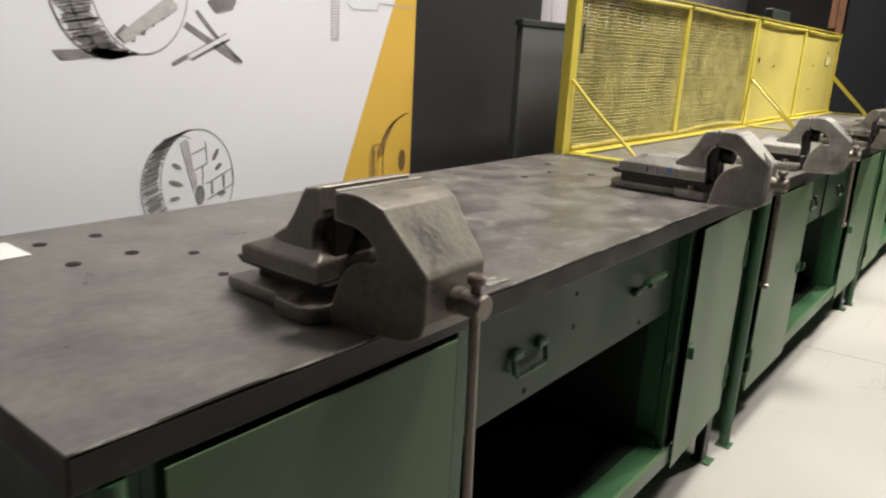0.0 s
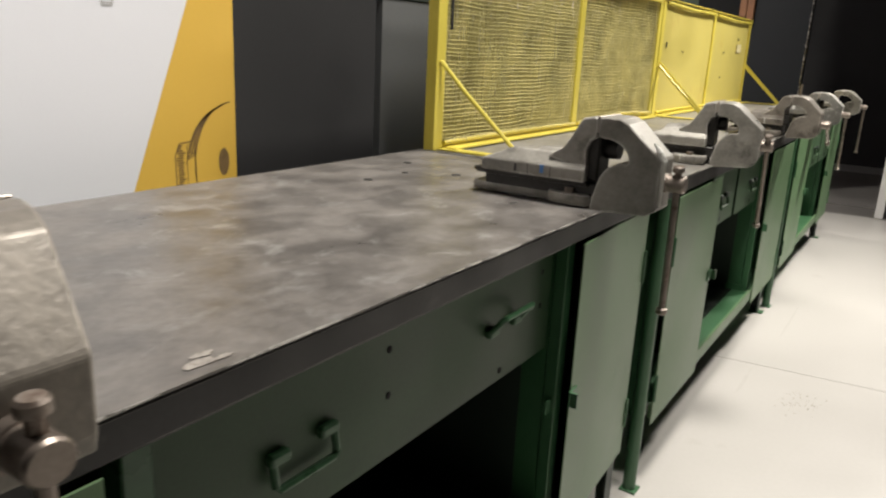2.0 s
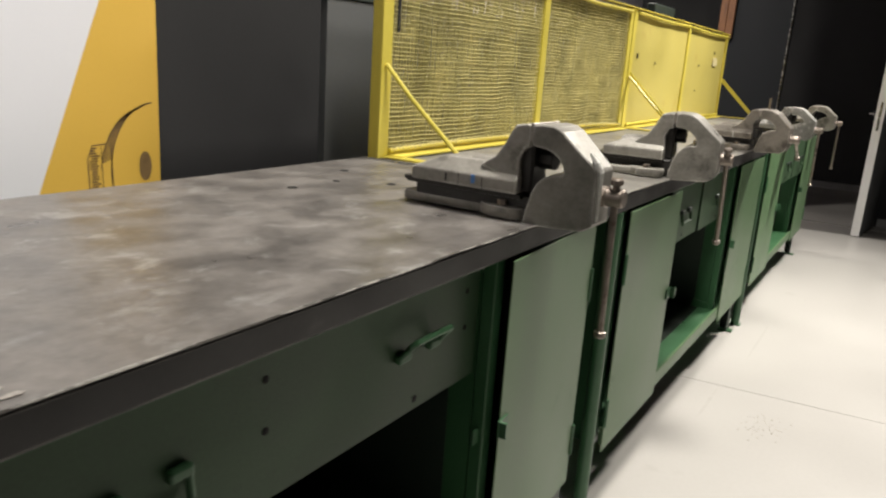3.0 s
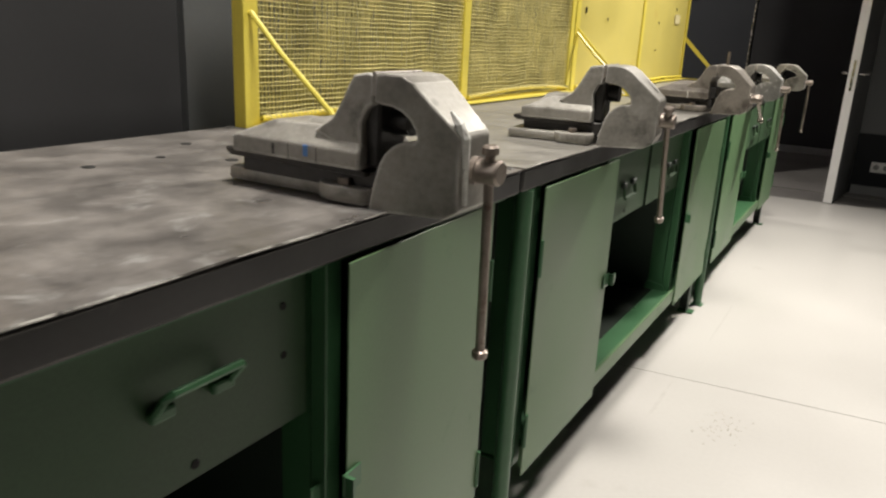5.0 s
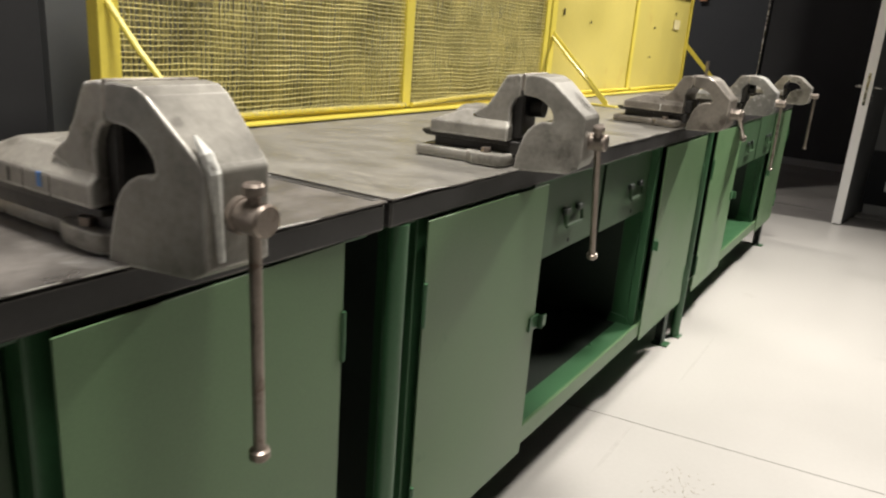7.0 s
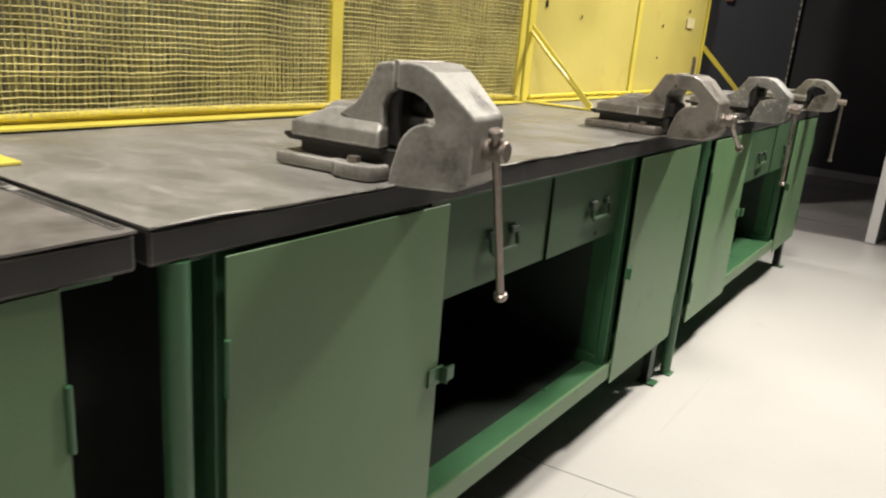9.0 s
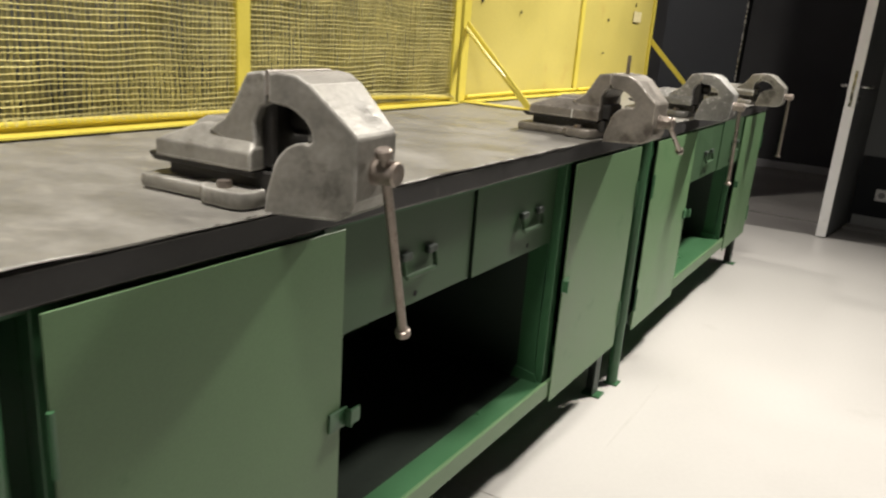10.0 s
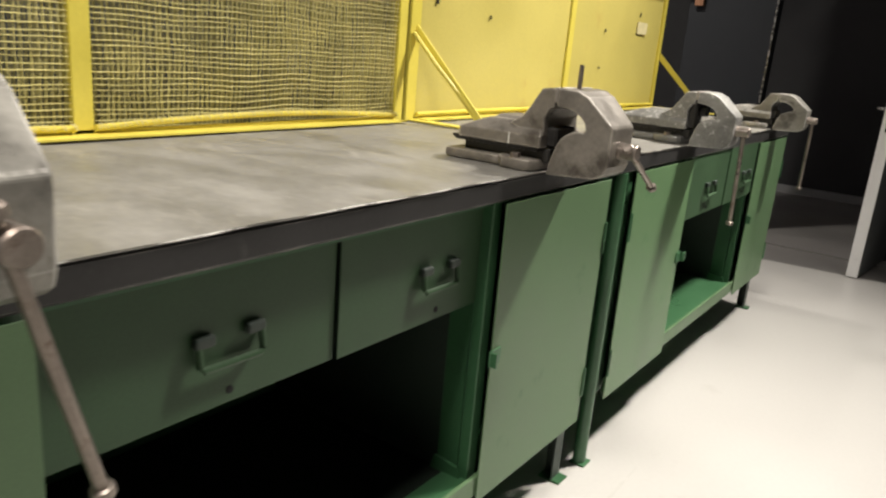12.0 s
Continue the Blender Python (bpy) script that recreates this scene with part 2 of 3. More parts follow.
def rod(points, radius, sides=10, bm=None, caps=True):
    """A round bar along a line of points."""
    bm = bm or bmesh.new()
    pts = [Vector(p) for p in points]
    rings = []
    for i, p in enumerate(pts):
        d = (pts[min(i + 1, len(pts) - 1)] - pts[max(i - 1, 0)]).normalized()
        side = d.cross(Vector((0, 0, 1)) if abs(d.z) < 0.9 else Vector((1, 0, 0))).normalized()
        up = side.cross(d)
        r = radius[i] if isinstance(radius, (list, tuple)) else radius
        rings.append([bm.verts.new(p + r * (math.cos(a) * side + math.sin(a) * up)) for a in (2 * math.pi * k / sides for k in range(sides))])
    for a, b in zip(rings, rings[1:]):
        for k in range(sides):
            bm.faces.new((a[k], a[(k + 1) % sides], b[(k + 1) % sides], b[k]))
    if caps:
        bm.faces.new(rings[0])
        bm.faces.new(list(reversed(rings[-1])))
    return bm


def disc_at(x, y, z, radius, depth=0.001, sides=14, bm=None, axis="z"):
    d = {"x": (depth, 0, 0), "y": (0, depth, 0), "z": (0, 0, depth)}[axis]
    return rod([(x, y, z), (x + d[0], y + d[1], z + d[2])], radius, sides, bm)


# ---- the hall ----


def wall(name, x0, x1, y0, y1, z0, z1, mat, label="", parent=None):
    ob = part(name, block(x0, x1, y0, y1, z0, z1), mat, parent, label)
    return ob if parent else tagged(ob, label, "wall", "", "structure")


FLOOR_Y = 7.3
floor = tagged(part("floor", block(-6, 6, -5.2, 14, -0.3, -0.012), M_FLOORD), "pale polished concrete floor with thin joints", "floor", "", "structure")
TILT = math.tan(radians(6.2))


def slab(y0, y1, x0=-5.0, x1=5.0):
    """A concrete bay between two slightly slanting joints."""
    bm = bmesh.new()
    q = [(x0, y0 + TILT * x0), (x1, y0 + TILT * x1), (x1, y1 + TILT * x1), (x0, y1 + TILT * x0)]
    lo = [bm.verts.new((x, y, -0.011)) for x, y in q]
    hi = [bm.verts.new((x, y, 0.0)) for x, y in q]
    bm.faces.new(hi)
    for i in range(4):
        bm.faces.new((lo[i], lo[(i + 1) % 4], hi[(i + 1) % 4], hi[i]))
    return part("slab", bm, M_FLOOR, floor)


slab(-4.4, 0.232)
slab(0.235, 3.2325)
# The pale bay stops at 7.1; the floor beyond takes a darker colour.
slab(3.2365, 7.1)
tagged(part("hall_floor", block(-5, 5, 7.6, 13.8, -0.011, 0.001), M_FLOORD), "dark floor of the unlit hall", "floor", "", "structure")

# Unseen east and south walls, added; their grey sets the bounce light.
wall("wall_east", 4.6, 4.8, -4.4, 7.94, 0, 4.2, M_WALLG, "unseen grey wall closing the room")
wall("wall_south", -4.2, 4.8, -4.6, -4.4, 0, 4.2, M_WALLG, "unseen grey wall closing the room")
wall("wall_west", -2.9, -2.7, -4.4, 13.6, 0, 4.2, M_LILAC, "streaked lilac-grey wall behind the partition")
wall("wall_north_left", -1.14, -0.55, 7.78, 7.94, 0, 4.2, M_WALLD, "charcoal wall beside the dark doorway")
wall("wall_north_right", 0.41, 4.6, 7.78, 7.94, 0.5, 4.2, M_WALLG, "grey upper wall beside the door")
wall("wall_north_right_base", 0.41, 4.6, 7.77, 7.94, 0, 0.5, M_WALLD, "charcoal lower wall with a socket")
wall("wall_north_head", -0.55, 0.41, 7.78, 7.94, 2.12, 4.2, M_WALLB, "black wall over the doorway")
wall("wall_hall_back", -2.7, 4.6, 10.1, 10.3, 0, 4.2, M_WALLB, "black wall of the unlit hall")
wall("wall_hall_side", 1.6, 1.8, 7.94, 10.1, 0, 4.2, M_WALLB, "black side wall of the hall")
tagged(part("baseboard", block(0.43, 4.6, 7.75, 7.77, 0, 0.075, 0.003), M_SKIRT), "grey skirting board", "baseboard", "", "structure")
tagged(part("baseboard", block(-2.6, 1.6, 10.075, 10.1, 0, 0.075, 0.003), M_SKIRT), "grey skirting board in the hall", "baseboard", "", "structure")
tagged(part("trim", block(-0.552, -0.542, 7.768, 7.778, 0, 2.12), M_CHROME), "thin metal corner trim of the doorway", "trim", "", "structure")
# Unseen ceiling, added to close the room.
tagged(part("ceiling", block(-3, 4.8, -4.6, 10.3, 4.2, 4.4), M_CEIL), "dark ceiling", "ceiling", "", "structure")

# partition behind the benches and the recess beside the board
wall("partition", -0.955, -0.93, 2.02, 6.75, 0, 1.335, M_WALLG, "low grey partition behind the wire fence")
wall("recess_wall", -1.5, -1.4, 1.0, 2.9, 0, 3.6, M_WALLB, "charcoal wall of the dark recess")
wall("recess_back", -2.2, -2.1, 0.9, 2.1, 0, 3.6, M_WALLB, "black back of the recess")
tagged(part("trim", block(-0.96, -0.925, 2.01, 6.76, 1.336, 1.36, 0.003), M_BLACKLEG), "dark capping of the partition", "trim", "", "structure")

# ---- printed board ----
board = thing("display_board", -0.97, 0.012, 0, "white printed exhibition board with engraved tool drawings", "display board")
part("board", block(-0.03, 0.0, -4.0, 1.46, 0.02, 2.6, 0.001), M_PANEL, board)
board_face = 0.0


HATCHED = ("drawing_faceplate", "drawing_chuck", "drawing_gear")


def ink(name, mat, level=1, label=""):
    """Collects flat shapes in (y, z) on the board's face."""
    bm = bmesh.new()
    x = board_face + 0.0006 * level

    def fill(points):
        vs = [bm.verts.new((x, y, z)) for y, z in points]
        bm.faces.new(vs)

    def line(points, w=0.002):
        for (y0, z0), (y1, z1) in zip(points, points[1:]):
            d = math.hypot(y1 - y0, z1 - z0) or 1
            ny, nz = -(z1 - z0) / d * w / 2, (y1 - y0) / d * w / 2
            fill([(y0 + ny, z0 + nz), (y0 - ny, z0 - nz), (y1 - ny, z1 - nz), (y1 + ny, z1 + nz)])

    def done():
        return tagged(part(name, bm, mat, board), label, "", "", "stuff" if name in HATCHED else "")
    return fill, line, done


def oval(cy, cz, ry, rz, a0=0, a1=360, n=40, lean=0.0):
    out = []
    for k in range(n + 1):
        a = radians(a0 + (a1 - a0) * k / n)
        out.append((cy + ry * math.cos(a) + lean * rz * math.sin(a), cz + rz * math.sin(a)))
    return out


fill, line, done = ink("printed_stripe", M_PRINTY, 1, "yellow printed wedge")
fill([(0.835, 0.021), (1.459, 0.021), (1.459, 1.62)])
done()


def hatched_rim(line, cy, cz, ry, rz, a0, a1, shift, n, rng, w=0.0028):
    """Short level strokes that shade the rim of a drawn disc."""
    for k in range(n):
        a = radians(a0 + (a1 - a0) * (k + rng.random() * 0.8) / n)
        y, z = cy + ry * math.cos(a), cz + rz * math.sin(a)
        s = shift * (0.75 + 0.25 * rng.random())
        o = shift * 0.2 * rng.random()
        line([(y - s, z - 0.012), (y - o, z)], w * (0.6 + 0.7 * rng.random()))


rng = random.Random(5)
# the faceplate drawing
fill, line, done = ink("drawing_faceplate", M_INK, 2, "grey engraved drawing of a lathe faceplate")
fc = (0.678, 0.905)
line(oval(*fc, 0.1, 0.125, n=48), 0.0022)
line(oval(fc[0] - 0.05, fc[1] - 0.014, 0.1, 0.125, 70, 260, 30), 0.0025)
hatched_rim(line, *fc, 0.1, 0.125, 96, 258, 0.05, 90, rng, 0.003)
for y, z, r, ang in ((0.621, 0.945, 0.014, 150), (0.617, 0.905, 0.02, 160), (0.612, 0.868, 0.014, 185), (0.728, 0.965, 0.017, 60), (0.735, 0.935, 0.012, 40), (0.742, 0.868, 0.013, 5)):
    pts = oval(0, 0, r, 0.0055, n=14)
    c, s = math.cos(radians(ang)), math.sin(radians(ang))
    fill([(y + p * c - q * s, z + p * s + q * c) for p, q in pts[:-1]])
fill([p for p in oval(0.681, 0.87, 0.013, 0.024, n=16)[:-1]])
for a, b in (((0.652, 1.003), (0.664, 0.93)), ((0.70, 1.0), (0.703, 0.945)), ((0.664, 0.93), (0.703, 0.945)), ((0.66, 0.97), (0.702, 0.985)), ((0.668, 0.925), (0.673, 0.88)), ((0.69, 0.94), (0.69, 0.89)),
             ((0.7, 0.895), (0.775, 0.927)), ((0.775, 0.927), (0.778, 0.888)), ((0.778, 0.888), (0.7, 0.855))):
    line([a, b], 0.0028)
fill([(0.712, 0.9), (0.718, 0.902), (0.718, 0.868), (0.713, 0.868)])
fill([(0.745, 0.912), (0.752, 0.915), (0.753, 0.882), (0.747, 0.88)])
done()
fill, line, done = ink("drawing_shade", M_INK2, 3, "pale grey shading of the drawings")
fill([(0.633, 1.0), (0.65, 1.01), (0.668, 0.9), (0.664, 0.88)])
done()
fill, line, done = ink("drawing_chuck_shade", M_INK2, 3, "pale grey shading of the chuck drawing")
fill([(0.497, 1.24), (0.625, 1.332), (0.64, 1.30), (0.51, 1.222)])
done()
# the chuck drawing above it
fill, line, done = ink("drawing_chuck", M_INK, 2, "grey engraved drawing of a lathe chuck")
cc = (0.555, 1.36)
line(oval(*cc, 0.115, 0.16, n=48), 0.0024)
hatched_rim(line, *cc, 0.115, 0.16, 130, 268, 0.085, 110, rng, 0.0034)
line(oval(cc[0] - 0.085, cc[1] - 0.01, 0.115, 0.16, 110, 262, 30), 0.004)
line(oval(cc[0] - 0.045, cc[1] - 0.01, 0.115, 0.16, 110, 262, 30), 0.004)
fill([(0.357, 1.204), (0.372, 1.184), (0.545, 1.199), (0.46, 1.21)])
for k in range(5):
    y = 0.52 + 0.024 * k
    line([(y, 1.235 + 0.017 * k), (y + 0.012, 1.225 + 0.017 * k), (y + 0.016, 1.245 + 0.017 * k)], 0.006 if k % 2 else 0.003)
fill([(0.489, 1.24), (0.507, 1.223), (0.53, 1.245), (0.512, 1.262)])
line([(0.507, 1.225), (0.64, 1.31)], 0.003)
done()
# crossed taps
for ends, w in ((((0.658, 1.269), (0.80, 1.19)), 0.014), (((0.689, 1.301), (0.745, 1.24), (0.812, 1.186)), 0.009)):
    fill, line, done = ink("drawing_hand_tap", M_INK, 2, "grey engraved drawing of a hand tap")
    line(ends, w)
    done()
fill, line, done = ink("drawing_tap", M_INK, 2, "grey engraved drawing of a hand tap")
line([(0.622, 1.179), (0.662, 1.199)], 0.01)
line([(0.66, 1.2), (0.77, 1.254)], 0.003)
line([(0.672, 1.19), (0.778, 1.24)], 0.005)
done()
fill, line, done = ink("drawing_cutter", M_INK, 2, "grey engraved drawing of a cutter")
fill([(0.719, 1.322), (0.741, 1.298), (0.789, 1.309), (0.80, 1.33), (0.76, 1.36)])
done()
fill, line, done = ink("drawing_taps_light", M_PANEL, 3)
line([(0.668, 1.198), (0.772, 1.248)], 0.009)
done()
# the scale and the tool in the corner
fill, line, done = ink("drawing_scale", M_INK2, 2, "grey drawing of a graduated scale")
line([(1.108, 1.36), (1.109, 1.251), (1.134, 1.252), (1.136, 1.36)], 0.0025)
for k in range(14):
    line([(1.109, 1.256 + 0.0078 * k), (1.135, 1.257 + 0.0078 * k)], 0.002)
line([(1.165, 1.352), (1.19, 1.337), (1.29, 1.34), (1.292, 1.36), (1.444, 1.357)], 0.003)
done()
# the gear on the yellow wedge
fill, line, done = ink("drawing_gear", M_INKB, 2, "brown engraved drawing of a gear")
gc = (1.444, 0.885)
line(oval(*gc, 0.115, 0.155, 92, 215, 30), 0.003)
line([(1.33, 0.95), (1.332, 0.80)], 0.003)
for k in range(26):
    a = radians(100 + 70 * k / 26)
    y, z = gc[0] + 0.115 * math.cos(a), gc[1] + 0.155 * math.sin(a)
    line([(y - 0.026, z - 0.012), (y, z)], 0.0032)
line(oval(gc[0] - 0.026, gc[1] - 0.012, 0.115, 0.155, 100, 172, 24), 0.003)
for k in range(22):
    z = 0.82 + 0.0058 * k
    line([(1.276 + 0.006 * rng.random(), z), (1.29 + 0.012 * rng.random(), z)], 0.0035)
line([(1.274, 0.80), (1.272, 0.92), (1.285, 0.948), (1.318, 0.95)], 0.003)
line([(1.306, 0.80), (1.306, 0.945)], 0.002)
fill(oval(1.418, 0.892, 0.017, 0.035, n=20)[:-1])
done()

# ---- workbenches ----


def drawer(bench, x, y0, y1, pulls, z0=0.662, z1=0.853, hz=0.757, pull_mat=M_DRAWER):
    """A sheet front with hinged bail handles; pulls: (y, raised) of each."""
    d = part("drawer", block(x - 0.002, x + 0.001, y0, y1, z0, z1, 0.0008), M_DRAWER, bench, "green sheet steel drawer front, darkened for shade")
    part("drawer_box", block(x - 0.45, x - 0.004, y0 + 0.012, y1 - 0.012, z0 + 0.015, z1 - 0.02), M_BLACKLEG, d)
    for h0, raised in pulls:
        for q in (-0.058, 0.026):
            bm = block(x + 0.001, x + 0.014, h0 + q, h0 + q + 0.032, hz - 0.008, hz + 0.008, 0.004, None, 2)
            part("bracket", bm, pull_mat if pull_mat == M_GREEN2 else M_BLACKLEG, d, "green handle bracket" if pull_mat == M_GREEN2 else "dark handle bracket")
        bm = bmesh.new()
        if raised:
            pts = [(x + 0.008, h0 - 0.052, hz), (x + 0.03, h0 - 0.054, hz + 0.027), (x + 0.034, h0 - 0.047, hz + 0.032), (x + 0.034, h0 + 0.049, hz + 0.032), (x + 0.03, h0 + 0.055, hz + 0.027), (x + 0.008, h0 + 0.052, hz)]
        else:
            pts = [(x + 0.008, h0 - 0.052, hz), (x + 0.013, h0 - 0.052, hz - 0.032), (x + 0.014, h0 - 0.046, hz - 0.038), (x + 0.014, h0 + 0.046, hz - 0.038), (x + 0.013, h0 + 0.052, hz - 0.032), (x + 0.008, h0 + 0.052, hz)]
        rod(pts, 0.0052, 8, bm)
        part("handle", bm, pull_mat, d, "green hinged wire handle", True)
        part("keyhole", disc_at(x + 0.0012, h0 + 0.004, z0 + 0.019, 0.0062, 0.0006, 12, None, "x"), M_HOLE, d)


def workbench(y0, y1, dx, split, doors, open_angle=0.0, label="", drawer_x=(-0.03, -0.022), wide=False, top=M_TOP, paint=M_GREEN):
    """A steel bench: sheet-covered top, two cupboards, two drawers and an open shelf."""
    b = thing("workbench", dx, y0, 0, label, "workbench", "row of workbenches")
    L = y1 - y0
    rnd = random.Random(int(y0 * 100) + 7)
    # top: black edge frame and a worn sheet over it
    part("edge_frame", block(-0.75, 0.0, 0.003, L - 0.003, 0.853, 0.8955, 0.003), M_EDGE, b, "black painted edge of the top")
    bm = bmesh.new()
    nx, ny = 26, int(L / 0.02)
    grid = []
    for i in range(nx + 1):
        row = []
        u = i / nx
        x = -0.751 + 0.7535 * (1 - (1 - u) ** 1.6)
        for j in range(ny + 1):
            y = 0.002 + (L - 0.004) * j / ny
            n1 = noise.noise(Vector((dx, (y + y0) * 5.0, 3.1)))
            n2 = noise.noise(Vector((dx, (y + y0) * 22.0, 9.7)))
            near = max(0.0, 1 - (0.0025 - x) / 0.05)
            curl = near ** 2 * (max(0.0, n1) * 0.007 + 0.0012 * n2)
            wave = 0.0009 * noise.noise(Vector((x * 7, (y + y0) * 7, 1.0)))
            edge = 0.0018 * n2 + 0.0012 * n1 if i == nx else 0.0
            row.append(bm.verts.new((x + edge, y, 0.8995 + curl + wave)))
        grid.append(row)
    for i in range(nx):
        for j in range(ny):
            bm.faces.new((grid[i][j], grid[i + 1][j], grid[i + 1][j + 1], grid[i][j + 1]))
    rim = [[v for v in grid[nx]], [grid[0][j] for j in range(ny + 1)], [grid[i][0] for i in range(nx + 1)], [grid[i][ny] for i in range(nx + 1)]]
    for line_ in rim:
        low = [bm.verts.new((v.co.x, v.co.y, v.co.z - 0.003)) for v in line_]
        for k in range(len(line_) - 1):
            bm.faces.new((line_[k], line_[k + 1], low[k + 1], low[k]))
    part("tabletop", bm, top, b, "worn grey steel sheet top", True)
    # worn bright lip in broken lengths
    y = 0.01
    while y < L - 0.05:
        run = 0.05 + 0.2 * rnd.random()
        e = min(L - 0.01, y + run)
        pts = []
        for k in range(8):
            yy = y + (e - y) * k / 7
            n1 = noise.noise(Vector((dx, (yy + y0) * 5.0, 3.1)))
            n2 = noise.noise(Vector((dx, (yy + y0) * 22.0, 9.7)))
            pts.append((0.0028 + 0.0018 * n2 + 0.0012 * n1, yy, 0.8985 + max(0, n1) * 0.007 + 0.0012 * n2))
        part("worn_lip", rod(pts, [0.0005 + 0.0014 * math.sin(math.pi * k / 7) for k in range(8)], 5), M_LIP, b, "bright worn sheet edge")
        y = e + 0.02 + 0.12 * rnd.random()
    # carcass
    a0, a1, c0, c1 = doors
    fx = 0.003
    for yy, n in ((a0, 0.02), (split[0], -0.02), (split[2], 0.02), (c1, -0.02)):
        s0, s1 = sorted((yy, yy + n * 0.15))
        # Side sheet coloured dark for shade; the front strip keeps the lit green.
        part("side_panel", block(-0.62, fx - 0.1, s0, s1, 0.2, 0.852), M_BLACKLEG, b, "side sheet, darkened for shade")
        part("lit_side_strip", block(fx - 0.099, fx - 0.046, s0, s1, 0.2, 0.852), M_GREEN2, b, "green front strip of the side sheet, left lit")
        p0, p1 = sorted((yy, yy + n * 1.6))
        part("upright", block(fx - 0.045, fx - 0.018, p0, p1, 0.2, 0.852, 0.002), M_GREEN2, b)
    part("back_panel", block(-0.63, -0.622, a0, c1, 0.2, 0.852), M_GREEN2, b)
    # Far bench's shelf stays green; the other two are coloured for shade.
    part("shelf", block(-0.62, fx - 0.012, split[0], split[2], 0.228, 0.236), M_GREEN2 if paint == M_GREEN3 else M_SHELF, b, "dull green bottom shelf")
    part("shelf_flange", block(fx - 0.075, fx - 0.011, split[0] + 0.002, split[2] - 0.002, 0.2362, 0.239), M_GREEN2, b, "green shelf flange")
    part("cupboard_floor", block(-0.62, fx - 0.03, a0, split[0] - 0.004, 0.205, 0.212), M_GREEN2, b)
    part("cupboard_floor", block(-0.62, fx - 0.03, split[2] + 0.004, c1, 0.205, 0.212), M_GREEN2, b)
    part("front_rail", block(fx - 0.01, fx, a0 + 0.01, split[2] + 0.03 if wide else c1 - 0.01, 0.2, 0.25, 0.002), M_GREEN, b, "green front rail")
    part("gusset", prism([(fx - 0.11, 0.237), (fx - 0.03, 0.237), (fx - 0.04, 0.262), (fx - 0.1, 0.27)], split[2] - 0.012, split[2] - 0.004), M_GREEN2, b)
    # legs
    for x in (-0.006, -0.70):
        t = part("leg", rod([(x - 0.008, 0.043, 0.0), (x - 0.008, 0.043, 0.852)], 0.0185, 16), M_GREEN2, b, "round green tube leg", True)
        part("foot_plate", block(x - 0.03, x + 0.018, 0.02, 0.068, 0.0, 0.006, 0.001), M_GREEN2, t)
        bm = block(x - 0.06, x - 0.02, c1 + 0.002, c1 + 0.007, 0.0, 0.852)
        block(x - 0.025, x - 0.02, c1 - 0.038, c1 + 0.002, 0.0, 0.852, 0, bm)
        t = part("leg", bm, M_BLACKLEG, b, "dark angle iron leg")
        part("foot_plate", block(x - 0.06, x + 0.004, c1 - 0.04, c1 + 0.012, 0.0, 0.006, 0.001), M_GREEN2, t)
    part("cross_bar", block(-0.70, -0.05, c1 - 0.02, c1 - 0.014, 0.1, 0.13), M_BLACKLEG, b)
    part("end_rail", block(-0.05, -0.02, 0.05, L - 0.02, 0.842, 0.853), M_GREEN2, b)
    # drawers
    if wide:
        drawer(b, drawer_x[0], split[0] + 0.006, split[2] - 0.006, ((0.83, False), (1.328, True)), 0.63, 0.853, 0.737, M_GREEN2)
    else:
        drawer(b, drawer_x[0], split[0] + 0.004, split[1] - 0.002, ((split[1] - 0.208, False),), 0.638, 0.853, 0.742)
        drawer(b, drawer_x[1], split[1] + 0.002, split[2] + 0.008, ((split[1] + 0.262, False),), 0.638, 0.853, 0.742)
    if wide:
        strip = part("seam_strip", block(-0.75, -0.012, L - 0.02, L - 0.006, 0.8985, 0.9016, 0.0008), M_EDGE, b, "bare black strip at the joint of the tops")
        part("patch", block(-0.262, -0.235, L - 0.021, L - 0.009, 0.9016, 0.9022), M_LIP, strip)
    part("drawer_stop", block(-0.05, -0.04, split[0], split[2], 0.845, 0.853), M_BLACKLEG, b)
    # doors
    for q0, q1, hinge_right, angle in ((a0, a1, False, 0.0), (c0, c1, True, open_angle)):
        hy = q1 if hinge_right else q0
        bm = block(-0.0015, 0.0015, min(q0, q1) - hy, max(q0, q1) - hy, 0.185, 0.849, 0.0006)
        d = part("door", bm, paint, b, "dull green sheet steel door standing ajar" if angle else "dull green sheet steel door")
        d.location = (fx + 0.0035 - (0.018 if angle else 0.0), hy, 0)
        d.rotation_euler.z = radians(angle)
        sgn = -1 if hinge_right else 1
        for hz in (0.3, 0.7):
            part("hinge", rod([(0.003, 0.0, hz - 0.04), (0.003, 0.0, hz + 0.04)], 0.0045, 8), M_GREEN2, d, "", True)
        far = sgn * (q1 - q0)
        bm = block(0.0016, 0.006, far - 0.03 if sgn > 0 else far - 0.012, far + 0.012 if sgn > 0 else far + 0.03, 0.51, 0.545, 0.001)
        block(0.0016, 0.02, far + 0.006 * sgn, far + 0.01 * sgn, 0.512, 0.543, 0.001, bm)
        if not hinge_right:
            block(0.012, 0.016, far + 0.004, far + 0.036, 0.512, 0.542, 0.003, bm)
            block(0.0162, 0.0165, far + 0.018, far + 0.026, 0.522, 0.532, 0, bm)
        part("hasp", bm, M_GREEN2, d, "small green hasp")
    if wide:
        for yy, zz in ((1.48, 0.798), (1.48, 0.731), (1.003, 0.798), (1.003, 0.729)):
            part("rivet_hole", disc_at(drawer_x[1] + 0.0012, yy, zz, 0.0055, 0.0006, 10, None, "x"), M_HOLE, b)
